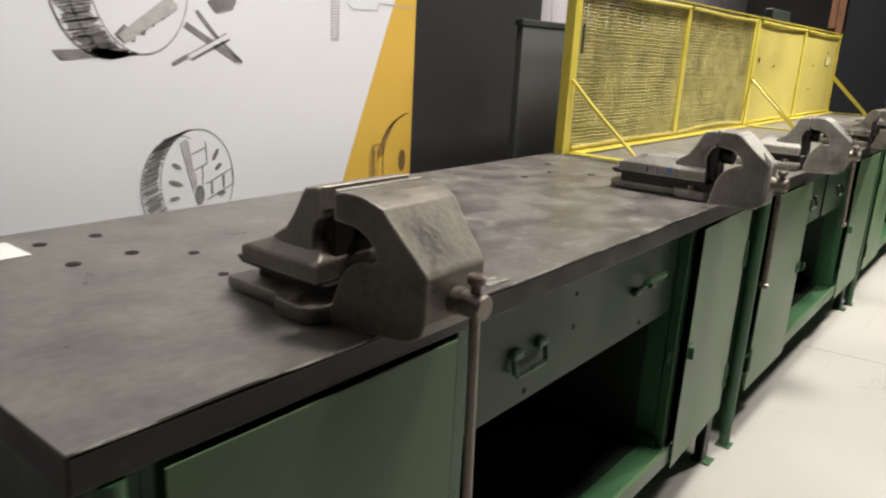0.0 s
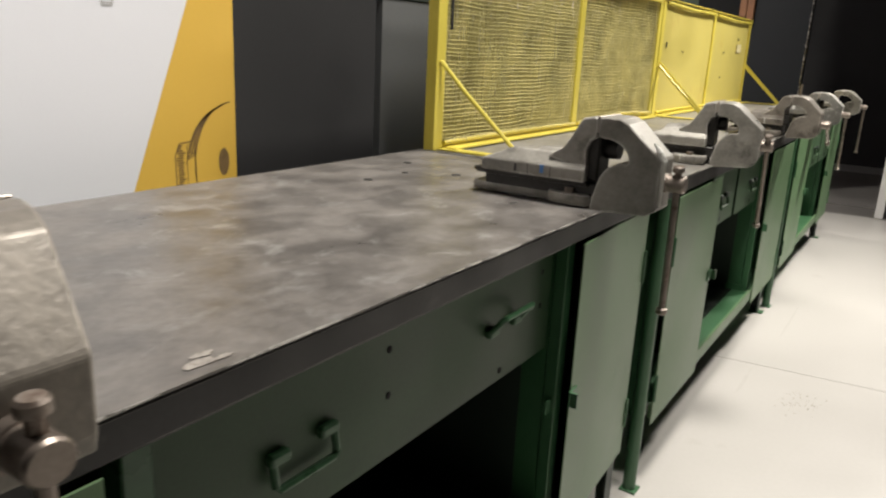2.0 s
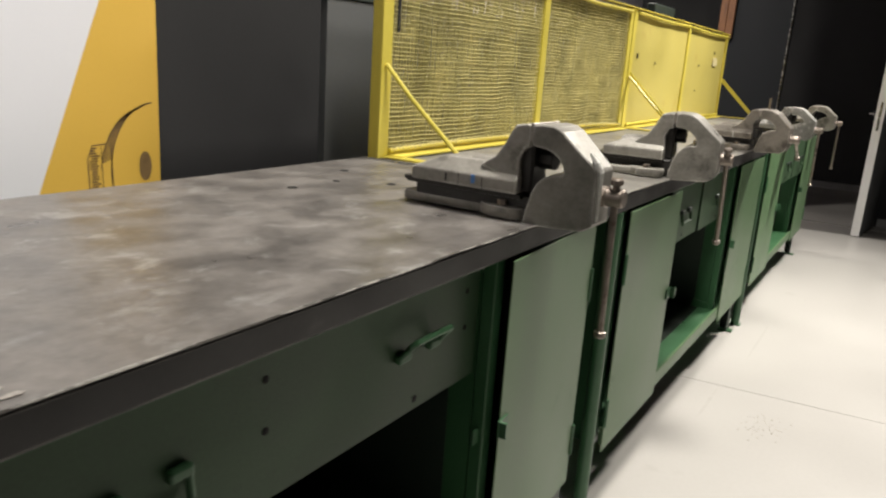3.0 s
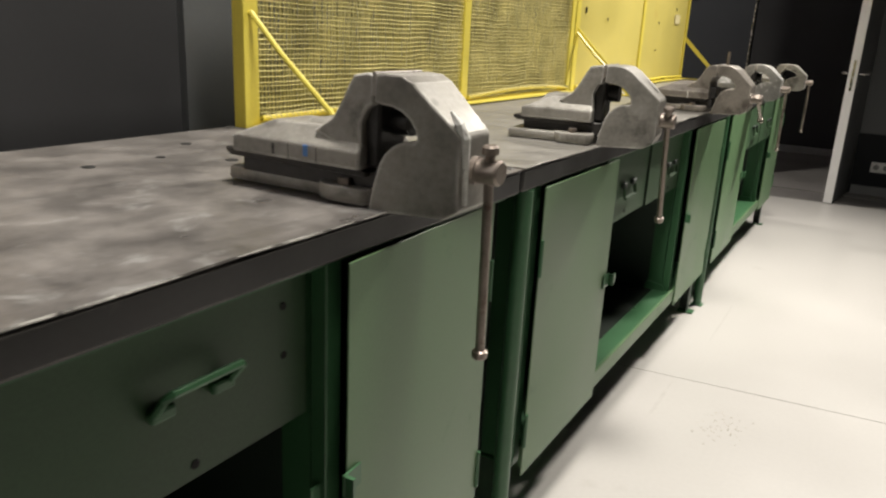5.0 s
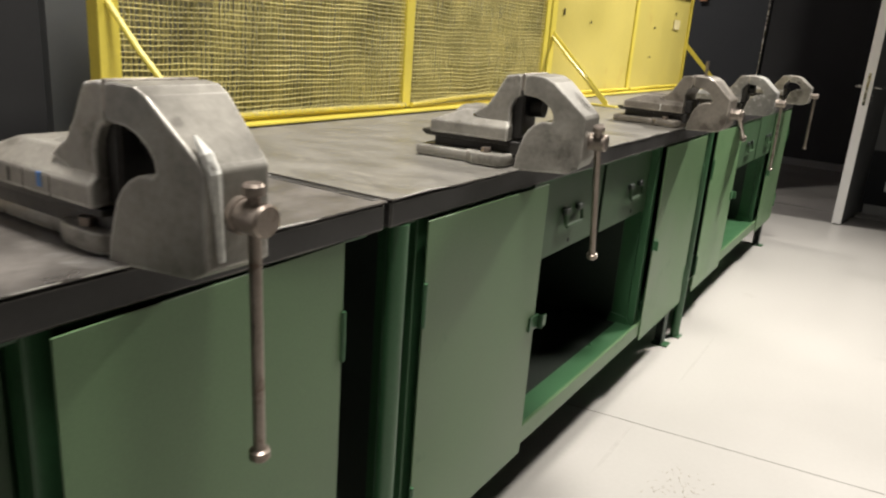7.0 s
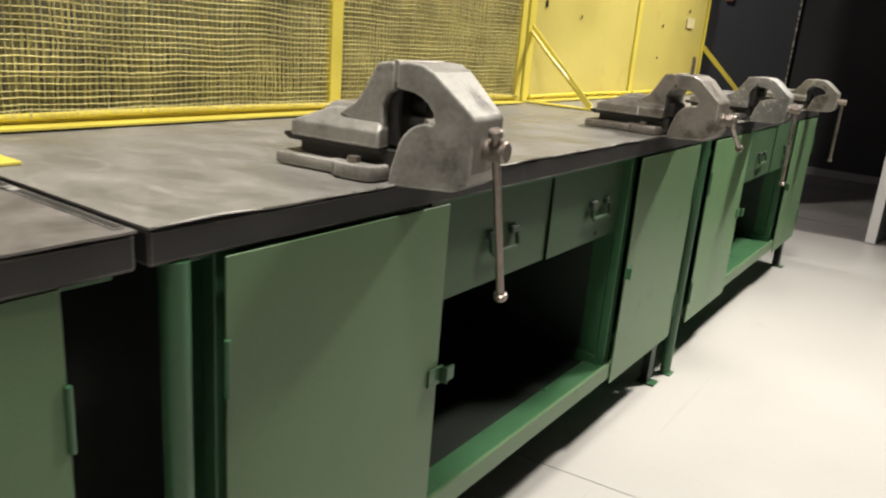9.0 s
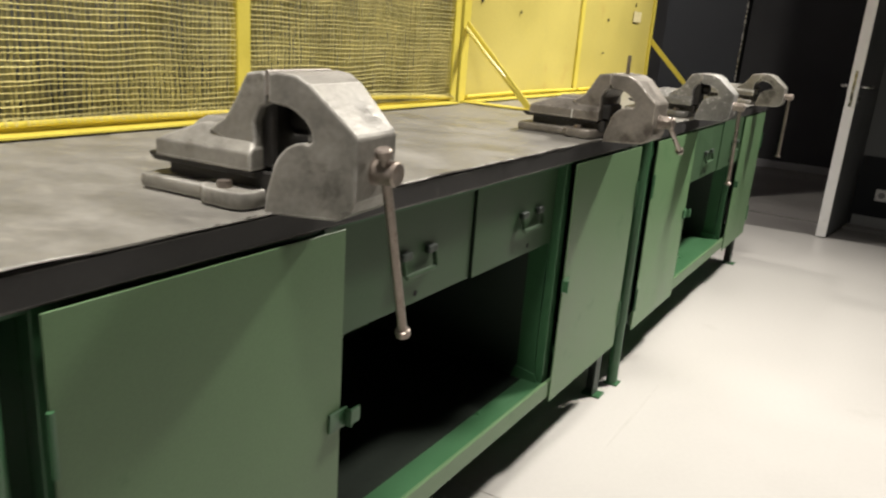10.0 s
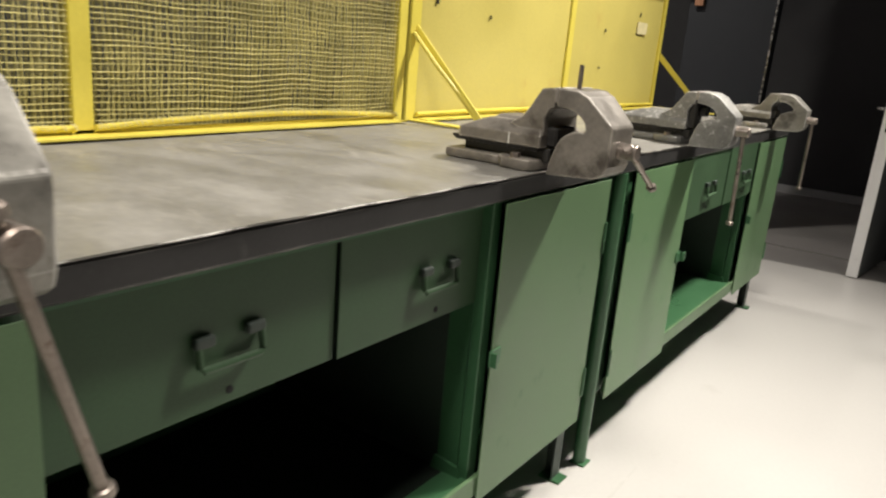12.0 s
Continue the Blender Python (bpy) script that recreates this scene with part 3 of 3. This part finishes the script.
        part("staple", block(-0.028, -0.024, split[2] - 0.02, split[2] + 0.02, 0.49, 0.52, 0.001), M_GREEN2, b, "small green staple plate")
    return b


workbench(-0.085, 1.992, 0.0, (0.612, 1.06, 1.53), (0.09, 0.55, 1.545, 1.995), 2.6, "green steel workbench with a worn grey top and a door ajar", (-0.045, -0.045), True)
workbench(2.002, 4.024, 0.0, (0.578, 1.05, 1.452), (0.1, 0.57, 1.462, 1.962), 0.0, "green steel workbench with drawers and an open shelf", (-0.046, -0.04), False, M_TOP2)
workbench(4.032, 6.054, 0.0, (0.59, 1.06, 1.452), (0.104, 0.586, 1.462, 1.955), 0.0, "far green steel workbench at the end of the row", (-0.006, -0.002), False, M_TOP2, M_GREEN3)

# screw holes left in the tops
for x, y, r in ((-0.657, 0.183, 0.011), (-0.52, 0.173, 0.011), (-0.657, 0.277, 0.011), (-0.521, 0.269, 0.011), (-0.457, 0.342, 0.009), (-0.33, 0.31, 0.008),
                (-0.531, 1.47, 0.011), (-0.426, 1.68, 0.011), (-0.617, 1.742, 0.011), (-0.53, 1.611, 0.008)):
    tagged(part("bolt_hole", disc_at(x, y, 0.8992, r, 0.0016, 16), M_HOLE), "empty bolt hole in the bench top", "hole", "bolt holes")

# ---- vises ----


def vise(y, shift, back, k, body, bar, label, screw=True, closed=False, marks=(), tall=1.0, head=0.064, gap=0.0, bend=(0.07, 0.177, 0.122, 0.12), adv=0.02, foot=1.0, nose=0.0, turn=0.0):
    """A cast bench vise: base, sliding body, jaws, screw and bar. k: its breadth; bar: top and bottom of the bar as (y, z) from the screw's head."""
    v = thing("bench_vise", shift, y, 0.9, label, "vise", "row of bench vises")
    # base plate
    part("base_plate", block(back, -0.05, -0.075 * k * foot, 0.075 * k * foot, 0.0015, 0.024, 0.006, None, 2), body, v, "", True)
    lug_half = 0.075 * k * foot + 0.018
    lug = bmesh.new()
    plan = [(-0.115, -0.6), (-0.1, -0.88), (-0.085, -0.98), (-0.04, -1.0), (-0.022, -0.95), (-0.014, -0.8), (-0.014, 0.8), (-0.022, 0.95), (-0.04, 1.0), (-0.085, 0.98), (-0.1, 0.88), (-0.115, 0.6)]
    under, over = [[lug.verts.new((x, u * lug_half, z)) for x, u in plan] for z in (0.0015, 0.027)]
    lug.faces.new(over)
    lug.faces.new(list(reversed(under)))
    for n in range(len(plan)):
        lug.faces.new((under[n], under[n - 1], over[n - 1], over[n]))
    part("base_lug", soften(lug, 0.005, 2, 40), body, v, "", True)
    for s in (-1, 1):
        part("bolt", rod([(-0.06, (lug_half - 0.016) * s, 0.026), (-0.06, (lug_half - 0.016) * s, 0.037)], 0.0105, 6), M_ROD, v, "hexagon bolt head")
    part("guide", block(back + 0.03, 0.0, -0.05 * k, 0.05 * k, 0.018, 0.052, 0.003), M_DARKIRON, v, "dark recessed guide")
    part("guide_lip", prism([(back + 0.018, 0.044), (-0.02, 0.044), (-0.02, 0.052), (back + 0.022, 0.056), (back + 0.008, 0.056), (back + 0.008, 0.051)], -0.064 * k, 0.064 * k, 0.002), M_DARKIRON, v, "", True)
    # sliding body and rear jaw
    hw = 0.072 * k
    slide = block(back + 0.03, -0.03 + adv, -hw, hw, 0.053, 0.107)
    pare(slide, [((0, s * hw, 0.08), (0, s * 0.73, 0.68)) for s in (-1, 1)] + [((back + 0.034, 0, 0.08), (-0.42, 0, 0.9)), ((-0.03 + adv, 0, 0.085), (0.8, 0, 0.6))])
    part("slide", soften(slide, 0.0035, 2), body, v)
    hump = block(-0.15, -0.05, -0.045 * k, 0.045 * k, 0.09, 0.114)
    pare(hump, [((0, s * 0.045 * k, 0.1), (0, s * 0.6, 0.8)) for s in (-1, 1)] + [((-0.142, 0, 0.114), (-0.75, 0, 0.66))])
    part("slide_ridge", soften(hump, 0.003, 2), body, v)
    jaw = [(-0.115, 0.1), (-0.03, 0.07), (-0.034, 0.12), (-0.024, 0.142), (-0.014, 0.146), (-0.014, 0.186), (-0.024, 0.189), (-0.046, 0.185), (-0.054, 0.172), (-0.068, 0.145), (-0.084, 0.121), (-0.1, 0.111)]
    jaw = [(x - gap + adv, z) for x, z in jaw]
    part("rear_jaw", soften(prism(jaw, -0.061 * k, 0.061 * k), 0.003, 2), body, v)
    # front jaw and its hanging body
    front = [(-0.016, -0.004), (0.1, 0.0), (0.118, 0.012), (bend[2] + 0.003, 0.03), (bend[2] + 0.004, bend[3] - 0.006), (bend[2], bend[3]), (bend[0], bend[1]), (bend[0] - 0.012, bend[1] + 0.006), (0.03, 0.188), (0.004, 0.19), (-0.009, 0.188), (-0.0095, 0.15),
             (0.0, 0.148), (0.016, 0.146), (0.03, 0.14), (0.042, 0.13), (0.05, 0.118), (0.053, 0.105), (0.049, 0.1), (0.04, 0.101), (0.028, 0.098), (0.016, 0.091), (0.006, 0.08), (-0.001, 0.067), (-0.007, 0.045), (-0.013, 0.022)]
    front = [(x if 0 < i < 8 else x + adv, z) for i, (x, z) in enumerate(front)]
    if closed:
        front = front[:12] + [(-0.008, 0.13), (-0.01, 0.1), (-0.012, 0.07)] + front[-1:]

    fw = 0.06 * k
    jaw_bm = prism(front, -fw, fw, width=lambda x, z: 1.05 - 2.6 * x)
    part("front_jaw", soften(jaw_bm, 0.0028, 2), body, v)
    for s, x in ((1, -0.0135 - gap + adv), (-1, -0.0095 + adv)):
        part("jaw_plate", block(x - 0.002, x + 0.002 + 0.001 * s, -0.062 * k, 0.062 * k, 0.158, 0.191, 0.0012), M_JAW, v, "bright worn jaw plate")
    # Block added behind the arch so that its inside looks dark.
    part("dark_arch_block", block(-0.036 - gap + adv, -0.01 - gap + adv, -0.048 * k, 0.02 * k, 0.056, 0.152 if screw else 0.1, 0.004), M_DARKIRON, v, "dark block added inside the arch")
    if screw:
        part("screw_tube", rod([(-0.045, 0.0, 0.122), (0.018 + adv * 0.6, 0.0, 0.122)], 0.021, 20), M_DARKIRON, v, "dark screw tube", True)
    # screw head and bar
    spindle = rod([(0.1, 0, head), (0.13 + nose, 0, head), (0.1305 + nose, 0, head), (0.16 + nose, 0, head), (0.163 + nose, 0, head)], [0.02, 0.02, 0.0178, 0.0178, 0.0155], 20)
    part("screw_head", spindle, M_ROD, v, "bare steel screw head", True)
    (ty, tz), (by, bz) = bar
    hb = part("bar", rod([(0.147 + nose, ty, tz), (0.147 + nose, by, bz)], 0.0068, 12), M_ROD, v, "bare steel tommy bar", True)
    d = Vector((0, by - ty, bz - tz)).normalized()
    for (yy, zz), s in (((ty, tz), -1), ((by, bz), 1)):
        p = Vector((0.147 + nose, yy, zz))
        part("knob", rod([p - d * 0.006 * s, p - d * 0.004 * s, p + d * 0.005 * s, p + d * 0.008 * s], [0.008, 0.0115, 0.0115, 0.009], 14), M_ROD, hb, "", True)
    for kind, mat, dims in marks:
        x0, x1, y0, y1, z0, z1 = dims
        part("paint_mark", block(x0, x1, y0 * k, y1 * k, z0, z1, 0.0006), mat, v, kind)
    v.scale = (1, 1, tall)
    v.rotation_euler.z = radians(turn)
    return v


vise(0.372, -0.055, -0.215, 1.32, M_IRON2, ((0.0, 0.088), (0.012, -0.28)), "grey-brown cast iron bench vise with a bare front jaw", True, False,
     (), 0.92, 0.052, 0.022, (0.058, 0.176, 0.12, 0.1), 0.0, 1.0, 0.006)
marked = vise(1.606, -0.014, -0.292, 0.92, M_IRON, ((-0.004, 0.096), (0.004, -0.205)), "grey cast iron bench vise with blue and white paint marks", True, False,
     [("blue paint streak", M_BLUE, (-0.123, -0.114, -0.0728, -0.066, 0.062, 0.079)), 
      ("yellow paint dab", M_YPAINT, (0.0, 0.008, -0.0604, -0.058, 0.157, 0.165)), ("black mark", M_DARKIRON, (-0.182, -0.177, -0.0728, -0.068, 0.058, 0.075)), ("black mark", M_DARKIRON, (-0.152, -0.15, -0.0724, -0.068, 0.054, 0.078)), ("black mark", M_DARKIRON, (-0.1, -0.098, -0.0724, -0.068, 0.054, 0.078))], 0.965, 0.066, 0.0, (0.048, 0.18, 0.114, 0.119), 0.004, 0.68, -0.004)
part("paint_mark", rod([(0.1175, -0.0225, 0.02), (0.1185, -0.027, 0.07), (0.1185, -0.031, 0.112), (0.112, -0.034, 0.13), (0.1, -0.037, 0.147)], [0.0045, 0.0055, 0.008, 0.007, 0.002], 7), M_WPAINT, marked, "white paint streak")
vise(2.488, -0.01, -0.222, 1.1, M_IRON, ((-0.013, 0.094), (0.066, -0.192)), "silver-grey painted bench vise with a slanting bar", True, False, (), 0.965, 0.066, 0.0, (0.058, 0.178, 0.122, 0.119), 0.01, 1.0, -0.004, 6.0)
vise(3.67, 0.01, -0.24, 1.25, M_IRON2, ((-0.012, 0.072), (0.155, -0.033)), "brown-grey cast iron bench vise with a short slanting bar", False, False,
     [("white chalk line", M_WPAINT, (-0.085, -0.082, -0.0724, -0.068, 0.054, 0.079))], 0.9)
vise(4.59, 0.0, -0.26, 0.95, M_SCUFF, ((0.0, 0.07), (0.03, -0.27)), "scuffed grey bench vise on the far bench", True, False, (), 0.85)
vise(5.71, 0.0, -0.26, 1.0, M_IRON, ((0.0, 0.05), (0.0, -0.3)), "grey bench vise at the end of the row", False, False, (), 0.79)

# thin rod standing on the fourth vise
tagged(part("steel_pin", rod([(0.04, 3.645, 1.068), (0.04, 3.645, 1.118)], 0.005, 10), M_ROD, None, "", True), "thin steel pin standing at the vise jaw", "pin")

# ---- yellow guard fences ----


def angle_bar(p, length, axis, w=0.035, d=0.035, t=0.004):
    """Angle iron from the point p along y or z, one leg facing the room."""
    x, y, z = p
    if axis == "z":
        bm = block(x - t, x, y, y + w, z, z + length, 0.0008)
        block(x - d, x - t, y, y + t, z, z + length, 0, bm)
    else:
        bm = block(x - t, x, y, y + length, z, z + w, 0.0008)
        block(x - t, x + d, y, y + length, z, z + t, 0, bm)
    return bm


FX, Z0, Z1 = -0.705, 0.9005, 1.485


def wires(y0, y1, z0, z1, across, step, amp, seed, x, thick=0.0012):
    """Parallel slack wires as thin three-sided bars."""
    rnd = random.Random(seed)
    verts, faces = [], []
    span, run = ((z0, z1), (y0, y1)) if across else ((y0, y1), (z0, z1))
    n = int((span[1] - span[0]) / step)
    seg = 44
    for i in range(n + 1):
        s = span[0] + (span[1] - span[0]) * (i + 0.5 + rnd.uniform(-0.16, 0.16)) / (n + 1)
        base = len(verts)
        r = thick * rnd.uniform(0.8, 1.2)
        ph = rnd.random() * 6.28
        for k in range(seg + 1):
            q = run[0] + (run[1] - run[0]) * k / seg
            ends = min(1.0, 6 * min(k, seg - k) / seg)
            off = amp * ends * (noise.noise(Vector((q * 6, s * 9, seed))) * 2.0 + 0.5 * noise.noise(Vector((q * 25, s * 60 + ph, seed))))
            dep = 0.0012 * math.sin(math.pi * q / step + ph) + 0.006 * noise.noise(Vector((q * 3, s * 3, seed + 4)))
            for a in (0.0, 2.094, 4.189):
                c, e = math.cos(a) * r, math.sin(a) * r
                verts.append((x + dep + c, q, s + off + e) if across else (x + dep + c, s + off + e, q))
        for k in range(seg):
            for a in range(3):
                p = base + 3 * k
                faces.append((p + a, p + (a + 1) % 3, p + 3 + (a + 1) % 3, p + 3 + a))
    me = bpy.data.meshes.new("wire_net")
    me.from_pydata(verts, [], faces)
    return me


def fence(y0, ym, y1, net, label, braces):
    f = thing("guard_fence", 0, 0, Z0, label, "guard fence", "yellow guard fences")
    f.location = (0, 0, 0)
    part("post", angle_bar((FX, y0, Z0), Z1 - Z0, "z", 0.046), M_YELLOW, f, "yellow angle iron post")
    part("post", angle_bar((FX, ym - 0.02, Z0), Z1 - Z0, "z", 0.04), M_YELLOW, f, "yellow angle iron post")
    part("post", angle_bar((FX, y1 - 0.035, Z0), Z1 - Z0, "z", 0.035), M_YELLOW, f, "yellow angle iron post")
    part("bottom_rail", angle_bar((FX, y0 + 0.046, Z0 + 0.004), y1 - y0 - 0.081, "y", 0.012, 0.05), M_YELLOW, f)
    part("top_rail", block(FX - 0.035, FX + 0.012, y0, y1, Z1, Z1 + 0.005, 0.001), M_YELLOW, f)
    part("top_bar", rod([(FX + 0.006, y0 + 0.05, Z1 - 0.016), (FX + 0.008, (y0 + ym) / 2, Z1 - 0.022), (FX + 0.006, ym - 0.02, Z1 - 0.016)], 0.008, 8), M_YELLOW, f, "", True)
    part("top_bar", rod([(FX + 0.006, ym + 0.02, Z1 - 0.016), (FX + 0.008, (y1 + ym) / 2, Z1 - 0.024), (FX + 0.006, y1 - 0.04, Z1 - 0.018)], 0.008, 8), M_YELLOW, f, "", True)
    for a, b in ((y0 + 0.046, ym - 0.02), (ym + 0.02, y1 - 0.035)):
        bow = (0.016 if a > ym else 0.004) if net else 0.003
        bar_ = [(FX + 0.006, a + (b - a) * k / 8, Z0 + 0.02 + bow * math.sin(math.pi * k / 8)) for k in range(9)]
        part("clamp_bar", rod(bar_, 0.0065, 10), M_YELLOW, f, "yellow clamping bar", True)
        if net:
            bm = bmesh.new()
            rnd = random.Random(int(a * 10))
            for k in range(100):
                u = (k + rnd.random()) / 100
                y, lean = a + (b - a) * u, rnd.uniform(-0.004, 0.008)
                z = Z0 + 0.02 + bow * math.sin(math.pi * u)
                rod([(FX + 0.006, y, z + 0.0095), (FX + 0.0145, y + lean * 0.5, z + 0.004), (FX + 0.0155, y + lean, z - 0.003)], 0.0011, 4, bm)
            tagged(part("wire_end", bm, M_WIRE, f, "bent wire ends wrapped round the bar"), "", "", "", "stuff")
        if net:
            for across, mat, amp, sd in ((True, M_WIRE, 0.0035, 1.0), (False, M_WIRE2, 0.005, 2.0), (False, M_WIRE3, 0.007, 7.0)):
                me = wires(a, b, Z0 + 0.012, Z1 - 0.012, across, 0.0122 if across else (0.0128 if sd < 5 else 0.006), amp, sd + a, FX - 0.008 - (0 if across else (0.0008 if sd < 5 else 0.013)), (0.0012 if across else 0.0015) if sd < 5 else 0.0019)
                me.materials.append(mat)
                ob = new("wire_net", me)
                ob.parent = f
                tagged(ob, "slack woven yellow wire net", "", "", "stuff")
        else:
            bm = bmesh.new()
            g = [[bm.verts.new((FX - 0.01 + 0.004 * noise.noise(Vector((y * 4, z * 4, 2))), y, z)) for z in (Z0 + 0.008 + (Z1 - Z0 - 0.02) * j / 14 for j in range(15))] for y in (a + (b - a) * i / 20 for i in range(21))]
            for i in range(20):
                for j in range(14):
                    bm.faces.new((g[i][j], g[i + 1][j], g[i + 1][j + 1], g[i][j + 1]))
            back = bmesh.ops.extrude_face_region(bm, geom=bm.faces[:])
            for v in [e for e in back["geom"] if isinstance(e, bmesh.types.BMVert)]:
                v.co.x -= 0.002
            part("sheet", bm, M_SHEET, f, "stained yellow sheet infill", True)
    for y, flat in braces:
        tip = (FX + 0.272, y + 0.04, Z0 + 0.004)
        if flat in ("rod", "both"):
            part("brace", rod([(FX + 0.003, y + 0.012, 1.16), (FX + 0.09, y + 0.014, 1.075), tip], 0.0065, 8), M_YELLOW, f, "yellow round brace", True)
        if flat in ("flat", "both"):
            o = 0.028 if flat == "both" else 0.0
            bm = prism([(FX, 1.15), (FX, 1.185), (FX + 0.275, Z0 + 0.018), (FX + 0.262, Z0)], y + o, y + o + 0.005)
            part("brace", bm, M_YELLOW, f, "yellow flat brace")
        part("foot_bar", block(FX, FX + 0.315, y + 0.014, y + 0.058, Z0 - 0.0003, Z0 + 0.005, 0.001), M_YELLOW, f, "yellow flat foot bar")
    return f


def sheet_mark(name, f, mat, y, z, w, h, label):
    part(name, block(FX - 0.0075, FX - 0.0035, y - w / 2, y + w / 2, z - h / 2, z + h / 2, 0.001), mat, f, label)


net_fence = fence(1.992, 3.025, 4.012, True, "yellow angle iron fence with slack woven wire net", [(2.0, "rod")])
sheet_fence = fence(4.03, 5.08, 6.13, False, "yellow angle iron fence with stained yellow sheets", [(4.03, "both"), (6.115, "flat")])

sheet_mark("torn_slit", net_fence, M_HOLE, 2.072, 1.3, 0.012, 0.1, "dark torn slit in the net")
sheet_mark("sticker", sheet_fence, M_STICKER, 5.84, 1.285, 0.12, 0.055, "faded white sticker")
for ty, tz, tw, th in ((4.16, 1.265, 0.02, 0.045), (5.42, 1.25, 0.018, 0.022), (4.47, 1.235, 0.014, 0.02), (5.8, 1.345, 0.012, 0.035), (5.4, 1.09, 0.02, 0.014)):
    sheet_mark("chip", sheet_fence, M_DARKIRON, ty, tz, tw * 0.6, th * 0.6, "dark chip in the yellow paint")

# ---- small things ----
leaf = thing("open_door", 0.308, 7.09, 0, "white door standing open into the room", "door")
turn = math.atan2(0.385 - 0.308, 7.76 - 7.09)
leaf.rotation_euler.z = -turn
# White leaf: its faces are coloured grey for shade, only the edge stays white.
part("leaf", block(-0.03, 0.03, 0.004, 0.68, 0.008, 2.05, 0.002), M_WALLG, leaf)
part("leaf_edge", block(-0.031, 0.031, 0.0, 0.004, 0.008, 2.05, 0.001), M_WHITE, leaf, "white door edge")
part("lock_plate", block(-0.009, 0.009, -0.002, 0.0, 0.86, 1.08, 0.0005), M_CHROME, leaf)
for s in (-1, 1):
    hd = part("lever", rod([(0.03 * s, 0.06, 0.985), (0.075 * s, 0.06, 0.985), (0.08 * s, 0.065, 0.985), (0.08 * s, 0.17, 0.985)], 0.009, 10), M_CHROME, leaf, "steel lever handle", True)
    part("rose", rod([(0.03 * s, 0.06, 0.91), (0.036 * s, 0.06, 0.91)], 0.022, 16), M_CHROME, hd)

sock = thing("wall_socket", 0.62, 7.77, 0.235, "white double wall socket on the charcoal wall", "socket")
part("socket_plate", block(-0.075, 0.075, -0.012, 0.0, -0.042, 0.042, 0.004, None, 2), M_WHITE, sock, "", True)
for s in (-1, 1):
    part("socket_well", rod([(0.036 * s, -0.0125, 0), (0.036 * s, -0.0121, 0)], 0.022, 18), M_SKIRT, sock)

tagged(part("card", block(-0.7, -0.605, 0.05, 0.148, 0.9002, 0.9016), M_PAPER), "small white paper card on the bench", "card")
tagged(part("black_box", block(-0.97, -0.915, 5.0, 5.42, 1.3605, 1.6, 0.006), M_BLACKLEG), "black box on the partition behind the fence", "box")
# Stand-in for an unidentified brown thing on the wall.
brown_thing = thing("brown_board", -1.1, 7.76, 1.6, "brown upright strips on the charcoal wall", "board")
for k in range(2):
    part("brown_strip", block(-0.065 + 0.066 * k, -0.003 + 0.066 * k, -0.02, 0.018, -0.06 * k, 0.9, 0.003), M_BROWN, brown_thing)


def blot(cx, cy, z, rx, ry, seed, lift=0.0008):
    """A thin ragged patch lying flat."""
    bm = bmesh.new()
    ring = []
    for k in range(36):
        a = 2 * math.pi * k / 36
        r = 1.0 + 0.55 * noise.noise(Vector((math.cos(a) * 1.6, math.sin(a) * 1.6, seed))) + 0.25 * noise.noise(Vector((math.cos(a) * 6, math.sin(a) * 6, seed)))
        ring.append((cx + rx * r * math.cos(a), cy + ry * r * math.sin(a)))
    lo = [bm.verts.new((x, y, z)) for x, y in ring]
    hi = [bm.verts.new((x, y, z + lift)) for x, y in ring]
    bm.faces.new(hi)
    for k in range(36):
        bm.faces.new((lo[k], lo[(k + 1) % 36], hi[(k + 1) % 36], hi[k]))
    return bm


M_BARE = material("bare_rubbed_patch", (0.36, 0.33, 0.3), 0.5, 0.1, 0.4, 40, 200, 0.1, (0.17, 0.155, 0.14), 0.08, 60)
M_CRUMB = material("pale_crumbs", (0.44, 0.41, 0.36), 0.7, 0.0, 0.2, 60, 200, 0.0)
M_SMEAR = material("floor_smear", (0.435, 0.42, 0.397), 0.4, 0.0, 0.1, 20, 200, 0.02)
for cx, cy, rx, ry, seed in ((-0.02, 0.585, 0.008, 0.018, 1.0), (-0.035, 0.6, 0.005, 0.012, 2.0), (-0.016, 0.612, 0.004, 0.009, 3.0)):
    tagged(part("rubbed_patch", blot(cx, cy, 0.9004, rx, ry, seed, 0.0004), M_BARE), "small bare rubbed patch at the bench edge", "patch", "rubbed patches")
for cx, cy, rx, ry, seed in ((0.095, 3.04, 0.006, 0.17, 4.0), (0.128, 3.9, 0.006, 0.24, 5.0)):
    tagged(part("floor_smear", blot(cx, cy, 0.0, rx, ry, seed, 0.0004), M_SMEAR), "faint grey scuff smear on the concrete floor", "smear", "floor smears")
rnd = random.Random(12)
crumbs = bmesh.new()
for k in range(60):
    x, y, r = 0.3 + rnd.gauss(0, 0.035), 2.96 + rnd.gauss(0, 0.06), rnd.uniform(0.0008, 0.0022)
    block(x - r, x + r * 1.4, y - r, y + r, 0.0, r * 0.8, 0, crumbs)
tagged(part("crumbs", crumbs, M_CRUMB), "scattered pale brown crumbs on the concrete floor", "crumbs", "", "stuff")
